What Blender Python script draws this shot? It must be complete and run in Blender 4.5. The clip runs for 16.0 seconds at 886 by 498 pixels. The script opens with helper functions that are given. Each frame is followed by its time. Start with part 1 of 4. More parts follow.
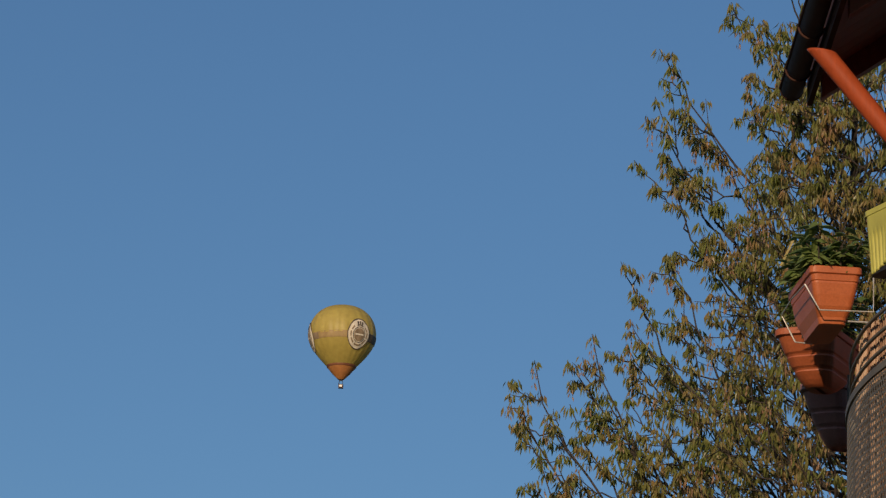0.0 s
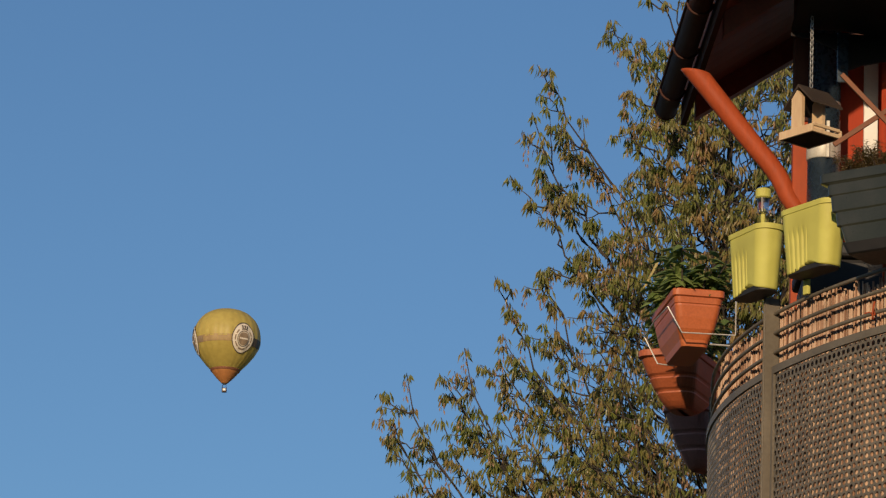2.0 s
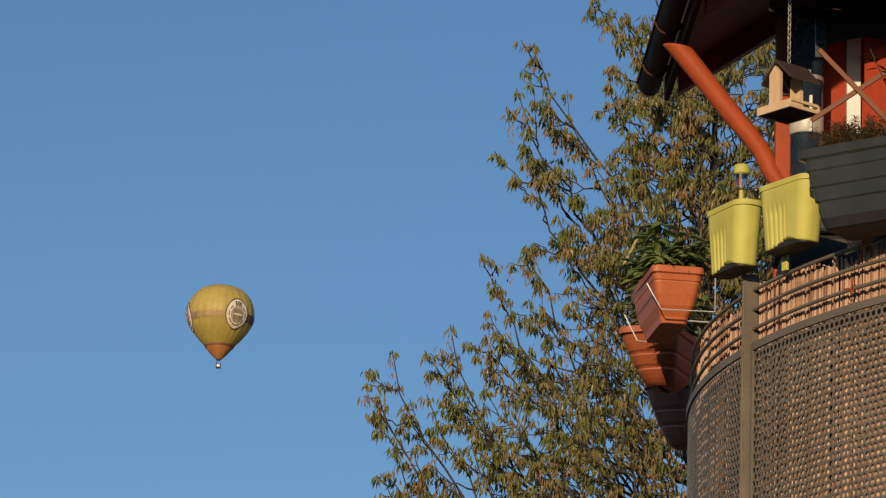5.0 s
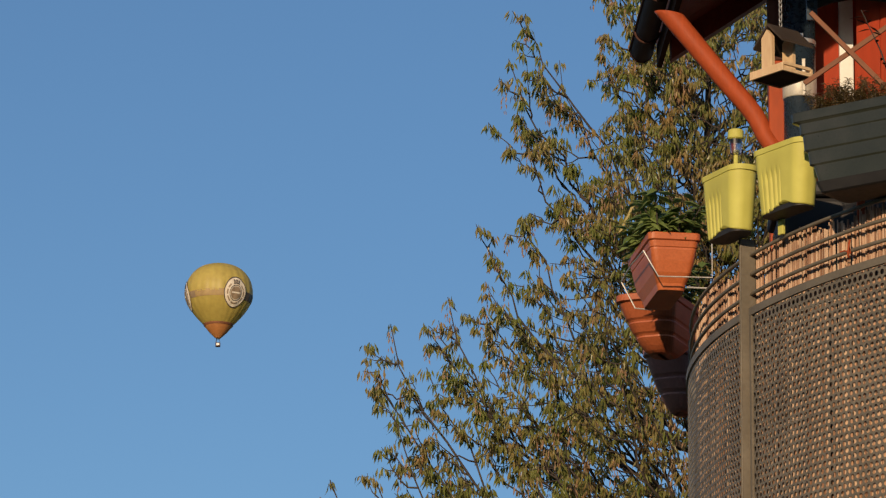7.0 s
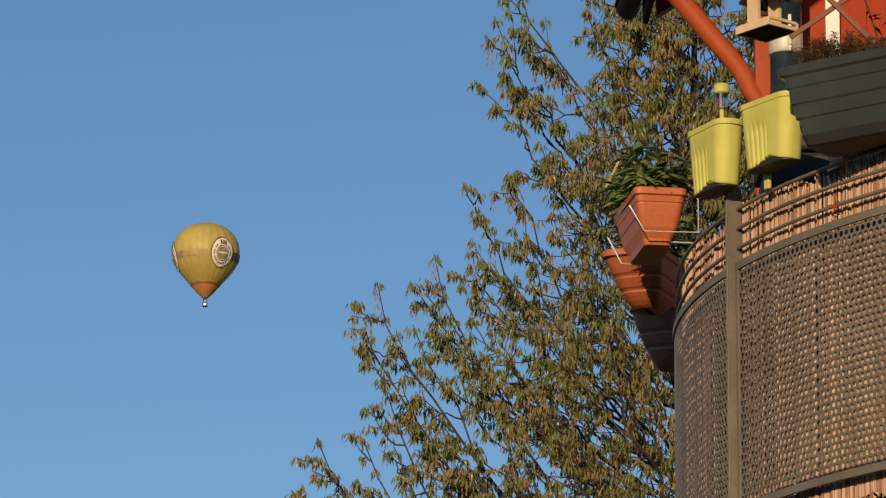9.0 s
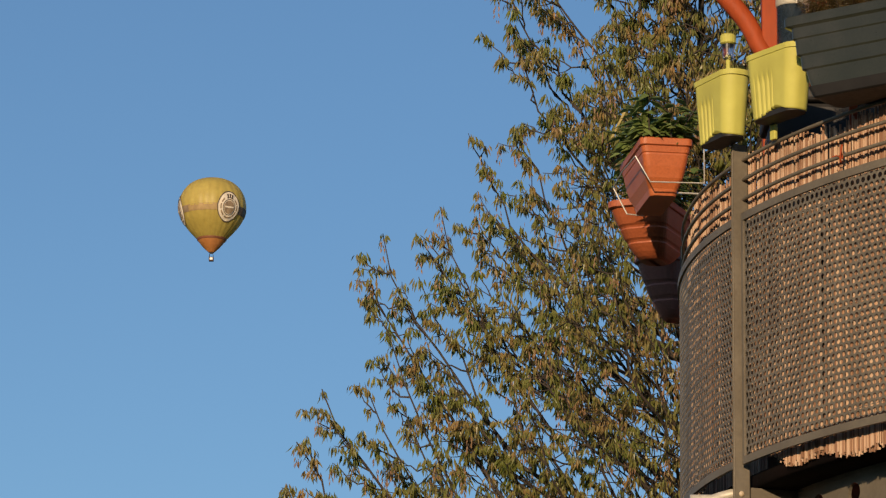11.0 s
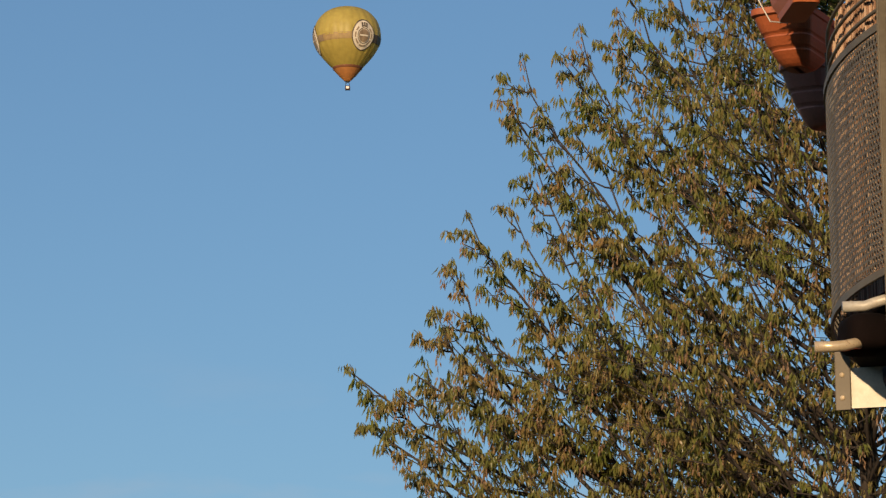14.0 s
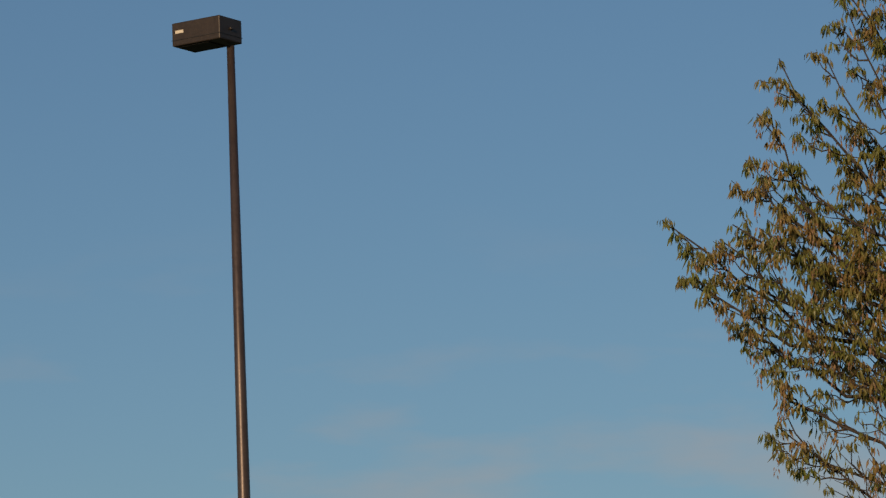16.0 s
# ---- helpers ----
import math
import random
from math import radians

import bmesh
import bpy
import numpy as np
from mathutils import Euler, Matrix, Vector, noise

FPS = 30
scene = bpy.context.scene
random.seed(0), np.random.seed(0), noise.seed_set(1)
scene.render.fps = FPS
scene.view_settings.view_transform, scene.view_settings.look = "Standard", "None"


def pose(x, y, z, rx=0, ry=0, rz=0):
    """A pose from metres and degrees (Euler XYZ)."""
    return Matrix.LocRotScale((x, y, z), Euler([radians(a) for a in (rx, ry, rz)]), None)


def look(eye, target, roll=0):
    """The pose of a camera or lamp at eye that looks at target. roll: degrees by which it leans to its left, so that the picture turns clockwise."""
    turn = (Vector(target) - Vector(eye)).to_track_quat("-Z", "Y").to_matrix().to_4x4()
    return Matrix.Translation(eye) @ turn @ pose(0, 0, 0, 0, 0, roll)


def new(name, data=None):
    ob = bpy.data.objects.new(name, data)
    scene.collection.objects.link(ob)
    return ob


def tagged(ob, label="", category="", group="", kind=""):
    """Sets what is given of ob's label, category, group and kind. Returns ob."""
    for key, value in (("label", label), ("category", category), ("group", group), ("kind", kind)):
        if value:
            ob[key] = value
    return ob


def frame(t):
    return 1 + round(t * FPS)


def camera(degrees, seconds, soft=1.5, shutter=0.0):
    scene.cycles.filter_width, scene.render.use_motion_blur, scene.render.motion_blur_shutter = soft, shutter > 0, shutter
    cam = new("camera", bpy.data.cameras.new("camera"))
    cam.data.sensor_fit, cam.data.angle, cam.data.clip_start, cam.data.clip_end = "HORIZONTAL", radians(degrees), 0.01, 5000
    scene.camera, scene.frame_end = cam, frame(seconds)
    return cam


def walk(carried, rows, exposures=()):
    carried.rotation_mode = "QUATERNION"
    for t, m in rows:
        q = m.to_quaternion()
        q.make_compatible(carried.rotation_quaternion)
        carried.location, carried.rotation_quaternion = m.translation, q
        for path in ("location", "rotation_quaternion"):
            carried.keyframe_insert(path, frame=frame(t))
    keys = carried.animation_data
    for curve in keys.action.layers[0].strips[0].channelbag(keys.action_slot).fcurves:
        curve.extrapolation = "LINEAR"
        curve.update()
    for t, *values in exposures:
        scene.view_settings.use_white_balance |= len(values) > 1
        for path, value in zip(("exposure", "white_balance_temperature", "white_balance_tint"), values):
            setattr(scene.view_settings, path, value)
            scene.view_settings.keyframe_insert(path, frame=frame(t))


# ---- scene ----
cam = camera(11.4766, 16.0, soft=1.25, shutter=0.12)
walk(cam, [
    (0, pose(-0.1032, -0.0538, 1.5739, 105.6926, -1.5101, 1.2503)),
    (0.5, pose(-0.0885, -0.0707, 1.5770, 105.9919, -1.5912, 0.4411)),
    (1, pose(-0.0728, -0.0901, 1.5873, 106.2724, -1.7100, -0.1804)),
    (1.5, pose(-0.0499, -0.0943, 1.5937, 105.9186, -1.8581, -0.0660)),
    (2, pose(-0.0332, -0.0849, 1.6016, 105.8337, -2.1695, -0.4688)),
    (2.5, pose(-0.0226, -0.0744, 1.6142, 105.8339, -2.5376, -0.6893)),
    (3, pose(-0.0102, -0.0653, 1.6199, 105.8036, -2.9574, -0.7154)),
    (3.5, pose(-0.0011, -0.0585, 1.6233, 105.7060, -2.8868, -0.7435)),
    (4, pose(0.0056, -0.0540, 1.6258, 105.6185, -2.4335, -0.6500)),
    (6.5, pose(0.0229, -0.0267, 1.6266, 105.2726, -0.9924, -0.2175)),
    (7, pose(0.0202, -0.0226, 1.6276, 105.1512, -0.5091, -0.1375)),
    (7.5, pose(0.0207, -0.0179, 1.6239, 105.0594, -0.4508, -0.1758)),
    (8, pose(0.0229, -0.0132, 1.6212, 104.9113, -0.6968, -0.3491)),
    (8.5, pose(0.0227, -0.0097, 1.6203, 104.8033, -0.4995, -0.3342)),
    (9, pose(0.0233, -0.0034, 1.6192, 104.6254, -0.3244, -0.2648)),
    (11.5, pose(0.0272, 0.0191, 1.5997, 103.6434, -0.6368, -0.2002)),
    (12, pose(0.0241, 0.0309, 1.5931, 103.0705, -0.6618, -0.1426)),
    (12.5, pose(0.0247, 0.0521, 1.5854, 102.5509, -0.5021, -0.0453)),
    (13, pose(0.0220, 0.0741, 1.5854, 102.1426, -0.0408, 0.2658)),
    (13.5, pose(0.0113, 0.0873, 1.5915, 101.8801, 0.3971, 0.9646)),
    (14, pose(0.0034, 0.0830, 1.5945, 101.7611, 0.7086, 1.8966)),
    (14.5, pose(0.0032, 0.0840, 1.5902, 101.4721, 1.4888, 3.3954)),
    (15, pose(0.0110, 0.0986, 1.5796, 101.0316, 2.0669, 4.5640)),
    (15.5, pose(0.0160, 0.1204, 1.5819, 100.5314, 2.0268, 5.4305)),
    (16, pose(0.0145, 0.1479, 1.5822, 100.0593, 2.1613, 6.4030)),
], exposures=[(0.0, -0.3, 6250, 10), (0.6, -0.25, 6250, 10), (1.5, -0.1, 6300, 10), (3.5, 0.0, 6350, 10), (7.0, 0.05, 6450, 10), (12.5, 0.15, 6700, 10), (13.5, 0.15, 6800, 10), (14.5, 0.0, 6900, 10), (15.2, -0.2, 6900, 10), (16.0, -0.45, 7000, 10)])

# ---------------------------------------------------------------- daylight
SUN_EL, SUN_AZ = 12.0, 14.0          # degrees above the horizon; degrees to the left of straight behind the camera
world = bpy.data.worlds.new("evening_sky")
scene.world = world
world.use_nodes = True
wn, wl = world.node_tree.nodes, world.node_tree.links
sky = wn.new("ShaderNodeTexSky")
sky.sky_type = "NISHITA"
sky.sun_disc = False
sky.sun_elevation = radians(SUN_EL)
sky.sun_rotation = radians(180 + SUN_AZ)
sky.altitude = 150
sky.air_density, sky.dust_density, sky.ozone_density = 1.0, 0.5, 4.0
wn["Background"].inputs["Strength"].default_value = 0.098
where = wn.new("ShaderNodeTexCoord")
spread = wn.new("ShaderNodeMapping")
spread.inputs["Scale"].default_value = (9, 9, 34)
veil = wn.new("ShaderNodeTexNoise")
veil.inputs["Scale"].default_value, veil.inputs["Detail"].default_value = 1.6, 5
wl.new(where.outputs["Generated"], spread.inputs["Vector"])
wl.new(spread.outputs["Vector"], veil.inputs["Vector"])
height = wn.new("ShaderNodeSeparateXYZ")
wl.new(where.outputs["Generated"], height.inputs["Vector"])
low = wn.new("ShaderNodeMapRange")
low.inputs["From Min"].default_value, low.inputs["From Max"].default_value = 0.185, 0.11
wl.new(height.outputs["Z"], low.inputs["Value"])
thin = wn.new("ShaderNodeMapRange")
thin.inputs["From Min"].default_value, thin.inputs["From Max"].default_value = 0.52, 0.75
thin.inputs["To Max"].default_value = 0.62
wl.new(veil.outputs["Fac"], thin.inputs["Value"])
amount = wn.new("ShaderNodeMath")
amount.operation = "MULTIPLY"
wl.new(low.outputs["Result"], amount.inputs[0])
wl.new(thin.outputs["Result"], amount.inputs[1])
clouds = wn.new("ShaderNodeMix")
clouds.data_type = "RGBA"
wl.new(amount.outputs["Value"], clouds.inputs["Factor"])
wl.new(sky.outputs["Color"], clouds.inputs["A"])
clouds.inputs["B"].default_value = (5.0, 4.6, 4.6, 1)
wl.new(clouds.outputs["Result"], wn["Background"].inputs["Color"])
sun_data = bpy.data.lights.new("sun", "SUN")
sun_data.energy, sun_data.angle, sun_data.color = 3.8, radians(0.6), (1.0, 0.74, 0.47)
sun = new("sun", sun_data)
sun_from = Vector((-math.sin(radians(SUN_AZ)), -math.cos(radians(SUN_AZ)), math.tan(radians(SUN_EL))))
sun.matrix_world = look(sun_from * 30, (0, 0, 0))


# ---------------------------------------------------------------- materials
def material(name, colors, rough=0.7, metal=0.0, scale=8.0, bump=0.15, fine=60.0, stretch=(1, 1, 1), island=0.0, per_object=0.0,
             dirt=None, dirt_scale=3.0, dirt_amount=0.5, spec=0.5, translucent=0.0):
    """Two scales of variation, a fine relief, and where asked a stain and a shift for each piece."""
    m = bpy.data.materials.new(name)
    m.use_nodes = True
    n, l = m.node_tree.nodes, m.node_tree.links
    b = n["Principled BSDF"]
    b.inputs["Metallic"].default_value = metal
    b.inputs["Specular IOR Level"].default_value = spec
    geo = n.new("ShaderNodeTexCoord")
    mp = n.new("ShaderNodeMapping")
    mp.inputs["Scale"].default_value = stretch
    l.new(geo.outputs["Object"], mp.inputs["Vector"])
    big = n.new("ShaderNodeTexNoise")
    big.inputs["Scale"].default_value, big.inputs["Detail"].default_value = scale, 5
    l.new(mp.outputs["Vector"], big.inputs["Vector"])
    ramp = n.new("ShaderNodeValToRGB")
    ramp.color_ramp.elements[0].position, ramp.color_ramp.elements[1].position = 0.3, 0.7
    ramp.color_ramp.elements[0].color = (*colors[0], 1)
    ramp.color_ramp.elements[1].color = (*colors[-1], 1)
    if len(colors) == 3:
        e = ramp.color_ramp.elements.new(0.5)
        e.color = (*colors[1], 1)
    shift = big.outputs["Fac"]
    if island or per_object:
        src = n.new("ShaderNodeNewGeometry").outputs["Random Per Island"] if island else n.new("ShaderNodeObjectInfo").outputs["Random"]
        mix = n.new("ShaderNodeMix")
        mix.inputs["Factor"].default_value = island or per_object
        l.new(shift, mix.inputs["A"])
        l.new(src, mix.inputs["B"])
        shift = mix.outputs["Result"]
    l.new(shift, ramp.inputs["Fac"])
    col = ramp.outputs["Color"]
    small = n.new("ShaderNodeTexNoise")
    small.inputs["Scale"].default_value, small.inputs["Detail"].default_value = fine, 4
    l.new(mp.outputs["Vector"], small.inputs["Vector"])
    if dirt:
        spot = n.new("ShaderNodeTexNoise")
        spot.inputs["Scale"].default_value, spot.inputs["Detail"].default_value = dirt_scale, 8
        l.new(geo.outputs["Object"], spot.inputs["Vector"])
        mr = n.new("ShaderNodeMapRange")
        mr.inputs["From Min"].default_value, mr.inputs["From Max"].default_value = 0.52, 0.7
        mr.inputs["To Max"].default_value = dirt_amount
        l.new(spot.outputs["Fac"], mr.inputs["Value"])
        mc = n.new("ShaderNodeMix")
        mc.data_type = "RGBA"
        l.new(mr.outputs["Result"], mc.inputs["Factor"])
        l.new(col, mc.inputs["A"])
        mc.inputs["B"].default_value = (*dirt, 1)
        col = mc.outputs["Result"]
    grain = n.new("ShaderNodeMix")
    grain.data_type, grain.blend_type = "RGBA", "OVERLAY"
    grain.inputs["Factor"].default_value = 0.25
    l.new(col, grain.inputs["A"])
    l.new(small.outputs["Fac"], grain.inputs["B"])
    l.new(grain.outputs["Result"], b.inputs["Base Color"])
    rr = n.new("ShaderNodeMapRange")
    rr.inputs["To Min"].default_value, rr.inputs["To Max"].default_value = max(0.05, rough - 0.12), min(1, rough + 0.12)
    l.new(small.outputs["Fac"], rr.inputs["Value"])
    l.new(rr.outputs["Result"], b.inputs["Roughness"])
    if bump:
        bp = n.new("ShaderNodeBump")
        bp.inputs["Strength"].default_value, bp.inputs["Distance"].default_value = bump, 0.004
        l.new(small.outputs["Fac"], bp.inputs["Height"])
        l.new(bp.outputs["Normal"], b.inputs["Normal"])
    if translucent:
        t = n.new("ShaderNodeBsdfTranslucent")
        l.new(grain.outputs["Result"], t.inputs["Color"])
        ms = n.new("ShaderNodeMixShader")
        ms.inputs["Fac"].default_value = translucent
        l.new(b.outputs["BSDF"], ms.inputs[1])
        l.new(t.outputs["BSDF"], ms.inputs[2])
        l.new(ms.outputs["Shader"], n["Material Output"].inputs["Surface"])
    return m


M_STEEL = material("weathered_galvanised_steel", [(0.145, 0.122, 0.088), (0.195, 0.166, 0.122)], 0.62, 0.15, 5, 0.1, 90, dirt=(0.13, 0.105, 0.075), dirt_scale=9, dirt_amount=0.5)
M_BRIGHT = material("bright_galvanised_plate", [(0.50, 0.46, 0.38), (0.62, 0.57, 0.47)], 0.5, 0.15, 14, 0.06, 120, dirt=(0.35, 0.29, 0.2), dirt_scale=16)
M_TUBE = material("polished_steel_tube", [(0.62, 0.48, 0.30), (0.78, 0.62, 0.42)], 0.3, 0.3, 10, 0.05, 80)
M_WIRE = material("grey_wire", [(0.50, 0.48, 0.44), (0.64, 0.62, 0.58)], 0.5, 0.4, 20, 0.0)
M_REED = material("dry_reed", [(0.29, 0.155, 0.09), (0.50, 0.30, 0.185), (0.62, 0.43, 0.29)], 0.75, 0, 5, 0.25, 90, (1, 1, 0.15), island=0.72, dirt=(0.22, 0.12, 0.07), dirt_scale=7, dirt_amount=0.55)
M_TERRA = material("terracotta_plastic", [(0.42, 0.10, 0.028), (0.52, 0.14, 0.042)], 0.5, 0, 9, 0.08, 140, dirt=(0.30, 0.085, 0.035), dirt_scale=7, dirt_amount=0.35)
M_TERRA_OLD = material("faded_brown_red_plastic", [(0.34, 0.085, 0.030), (0.43, 0.115, 0.042)], 0.5, 0, 9, 0.08, 120, dirt=(0.24, 0.07, 0.035), dirt_scale=6)
M_MAUVE = material("faded_mauve_plastic", [(0.32, 0.15, 0.125), (0.40, 0.19, 0.16)], 0.6, 0, 7, 0.08, 120, dirt=(0.16, 0.08, 0.065), dirt_scale=6)
M_LIME = material("lime_yellow_plastic", [(0.50, 0.47, 0.095), (0.57, 0.54, 0.130)], 0.6, 0, 5, 0.006, 9, dirt=(0.38, 0.36, 0.065), dirt_scale=8, dirt_amount=0.3, spec=0.3)
M_DARKBOX = material("anthracite_plastic", [(0.024, 0.027, 0.019), (0.038, 0.041, 0.030)], 0.33, 0, 6, 0.08, 130, dirt=(0.05, 0.048, 0.04), dirt_scale=6, dirt_amount=0.6)
M_SOIL = material("potting_soil", [(0.02, 0.013, 0.008), (0.045, 0.03, 0.018)], 0.95, 0, 30, 0.8, 90)
M_REDWOOD = material("red_painted_wood", [(0.31, 0.053, 0.015), (0.39, 0.073, 0.022)], 0.6, 0, 3, 0.12, 70, (1, 1, 0.15), dirt=(0.27, 0.045, 0.014), dirt_scale=4, dirt_amount=0.4, spec=0.2)
M_REDWALL = material("red_painted_boards", [(0.33, 0.038, 0.012), (0.41, 0.054, 0.018)], 0.7, 0, 2, 0.25, 60, (1, 1, 0.1), dirt=(0.29, 0.042, 0.015), dirt_scale=2.5, dirt_amount=0.4, spec=0.2)
M_SOFFIT = material("red_brown_stained_boards", [(0.29, 0.080, 0.040), (0.38, 0.115, 0.056)], 0.7, 0, 3, 0.3, 50, (1, 0.1, 1))
M_GUTTER = material("dark_brown_gutter_metal", [(0.060, 0.028, 0.022), (0.085, 0.040, 0.030)], 0.75, 0.0, 5, 0.04, 80, spec=0.08)
M_TILE = material("dark_roof_tile", [(0.06, 0.03, 0.022), (0.10, 0.05, 0.035)], 0.8, 0, 6, 0.3, 60, per_object=0.6)
M_FLUE = material("dark_blue_enamel_flue", [(0.022, 0.036, 0.052), (0.034, 0.052, 0.072)], 0.28, 0.35, 4, 0.03, 60)
M_STAINLESS = material("stainless_band", [(0.5, 0.48, 0.44), (0.66, 0.63, 0.58)], 0.42, 0.6, 8, 0.03, 80)
M_WHITE = material("white_paint", [(0.72, 0.70, 0.64), (0.82, 0.80, 0.75)], 0.5, 0, 5, 0.05, 60)
M_PINE = material("pale_pine", [(0.62, 0.42, 0.23), (0.74, 0.53, 0.31)], 0.6, 0, 9, 0.12, 110, (1, 1, 0.25))
M_ROOFFELT = material("dark_brown_felt", [(0.035, 0.022, 0.014), (0.055, 0.035, 0.022)], 0.85, 0, 10, 0.4, 160)
M_TRELLIS = material("brown_stained_lath", [(0.16, 0.058, 0.022), (0.23, 0.085, 0.035)], 0.7, 0, 6, 0.15, 90)
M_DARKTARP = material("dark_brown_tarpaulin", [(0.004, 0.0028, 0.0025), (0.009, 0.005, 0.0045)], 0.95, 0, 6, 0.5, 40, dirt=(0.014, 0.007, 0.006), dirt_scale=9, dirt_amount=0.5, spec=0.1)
M_BLACK = material("black_rubber", [(0.010, 0.009, 0.009), (0.02, 0.018, 0.016)], 0.6, 0, 8, 0.1, 60)
M_AWNING = material("black_brown_awning_cloth", [(0.026, 0.021, 0.019), (0.042, 0.033, 0.029)], 0.85, 0, 7, 0.3, 60, spec=0.2)
M_DECK = material("dark_timber_deck", [(0.04, 0.025, 0.016), (0.07, 0.045, 0.03)], 0.8, 0, 5, 0.3, 60)
M_BARK = material("grey_brown_bark", [(0.035, 0.027, 0.022), (0.065, 0.050, 0.040)], 0.9, 0, 12, 0.6, 60, (1, 1, 0.3))
M_LEAF = material("autumn_leaf", [(0.200, 0.245, 0.045), (0.285, 0.275, 0.088), (0.470, 0.290, 0.130)], 0.36, 0, 4.2, 0.0, 40, island=0.12, translucent=0.52)
M_KEYS = material("dry_seed_key", [(0.30, 0.175, 0.085), (0.46, 0.30, 0.19)], 0.7, 0, 3, 0.0, 40, island=0.4, translucent=0.4)
M_PLANT = material("fresh_green_leaf", [(0.13, 0.19, 0.045), (0.23, 0.29, 0.085)], 0.5, 0, 9, 0.0, 40, island=0.6, translucent=0.35)
M_DRYLEAF = material("yellowed_strap_leaf", [(0.42, 0.33, 0.10), (0.52, 0.42, 0.16)], 0.6, 0, 12, 0.0, 60, translucent=0.3)
M_NEEDLE = material("olive_shrub_leaf", [(0.24, 0.20, 0.075), (0.40, 0.28, 0.14)], 0.6, 0, 9, 0.0, 40, island=0.6, translucent=0.3)
M_REDLEAF = material("dark_red_leaf", [(0.035, 0.010, 0.008), (0.07, 0.02, 0.012)], 0.6, 0, 9, 0.0, 40, island=0.6)
M_LAMP = material("bronze_brown_lamp_housing", [(0.036, 0.027, 0.023), (0.060, 0.044, 0.036)], 0.5, 0.3, 4, 0.05, 40)
M_POLE = material("bronze_brown_pole", [(0.070, 0.050, 0.046), (0.105, 0.078, 0.070)], 0.4, 0.4, 2, 0.03, 40)
M_PLASTER = material("grey_brown_render", [(0.20, 0.17, 0.14), (0.27, 0.23, 0.19)], 0.9, 0, 1.2, 0.2, 30)
M_GRASS = material("dry_meadow", [(0.05, 0.065, 0.02), (0.09, 0.10, 0.035)], 0.9, 0, 0.15, 0.5, 6)
M_ENVELOPE = material("olive_yellow_balloon_fabric", [(0.52, 0.405, 0.100), (0.62, 0.49, 0.130)], 0.5, 0, 0.12, 0.0, 0.8, translucent=0.32)
M_BAND = material("faded_brown_balloon_fabric", [(0.31, 0.205, 0.09), (0.39, 0.27, 0.115)], 0.6, 0, 0.4, 0.0, 1.5)
M_LOGO = material("cream_balloon_fabric", [(0.66, 0.58, 0.46), (0.74, 0.66, 0.54)], 0.6, 0, 0.2, 0.0, 1)
M_LOGODARK = material("black_brown_balloon_print", [(0.06, 0.045, 0.035), (0.10, 0.075, 0.055)], 0.6, 0, 0.5, 0.0, 1)
M_CENTRE = material("grey_brown_balloon_print", [(0.22, 0.155, 0.095), (0.30, 0.215, 0.135)], 0.6, 0, 0.5, 0.0, 1)
M_SCOOP = material("orange_brown_scoop_fabric", [(0.46, 0.185, 0.055), (0.56, 0.24, 0.08)], 0.6, 0, 0.3, 0.0, 1, translucent=0.2)
M_MOUTH = material("dark_maroon_fabric", [(0.16, 0.06, 0.03), (0.22, 0.085, 0.04)], 0.6, 0, 0.3, 0.0, 1)
M_BASKET = material("wicker_basket", [(0.05, 0.03, 0.03), (0.09, 0.055, 0.05)], 0.8, 0, 3, 0.0, 8)


def glass(name, color, rough=0.05):
    m = bpy.data.materials.new(name)
    m.use_nodes = True
    b = m.node_tree.nodes["Principled BSDF"]
    b.inputs["Base Color"].default_value = (*color, 1)
    b.inputs["Roughness"].default_value = rough
    b.inputs["Transmission Weight"].default_value = 1.0
    return m


M_GLASS = glass("smoky_clear_plastic", (0.62, 0.62, 0.68), 0.35)


# ---------------------------------------------------------------- mesh helpers
def mesh_of(name, bm, mat, smooth=False):
    me = bpy.data.meshes.new(name)
    bmesh.ops.recalc_face_normals(bm, faces=bm.faces)
    bm.to_mesh(me)
    bm.free()
    me.materials.append(mat)
    if smooth:
        for p in me.polygons:
            p.use_smooth = True
    return me


def part(name, bm, mat, parent=None, label="", smooth=False, kind=""):
    ob = new(name, mesh_of(name, bm, mat, smooth))
    ob.parent = parent
    return tagged(ob, label=label, kind=kind)


def thing(name, at, label, category, group="", kind="", yaw=0.0):
    ob = new(name)
    ob.empty_display_size = 0.1
    ob.matrix_world = pose(*at, 0, 0, yaw)
    bpy.context.view_layer.update()
    return tagged(ob, label, category, group, kind)


def box(bm, x0, x1, y0, y1, z0, z1, bevel=0.0, m=None):
    r = bmesh.ops.create_cube(bm, size=1)
    vs = r["verts"]
    for v in vs:
        v.co = Vector((x0 + (v.co.x + 0.5) * (x1 - x0), y0 + (v.co.y + 0.5) * (y1 - y0), z0 + (v.co.z + 0.5) * (z1 - z0)))
        if m:
            v.co = m @ v.co
    if bevel:
        es = list({e for v in vs for e in v.link_edges})
        bmesh.ops.bevel(bm, geom=es, offset=bevel, segments=2, affect="EDGES", profile=0.5)
    return bm


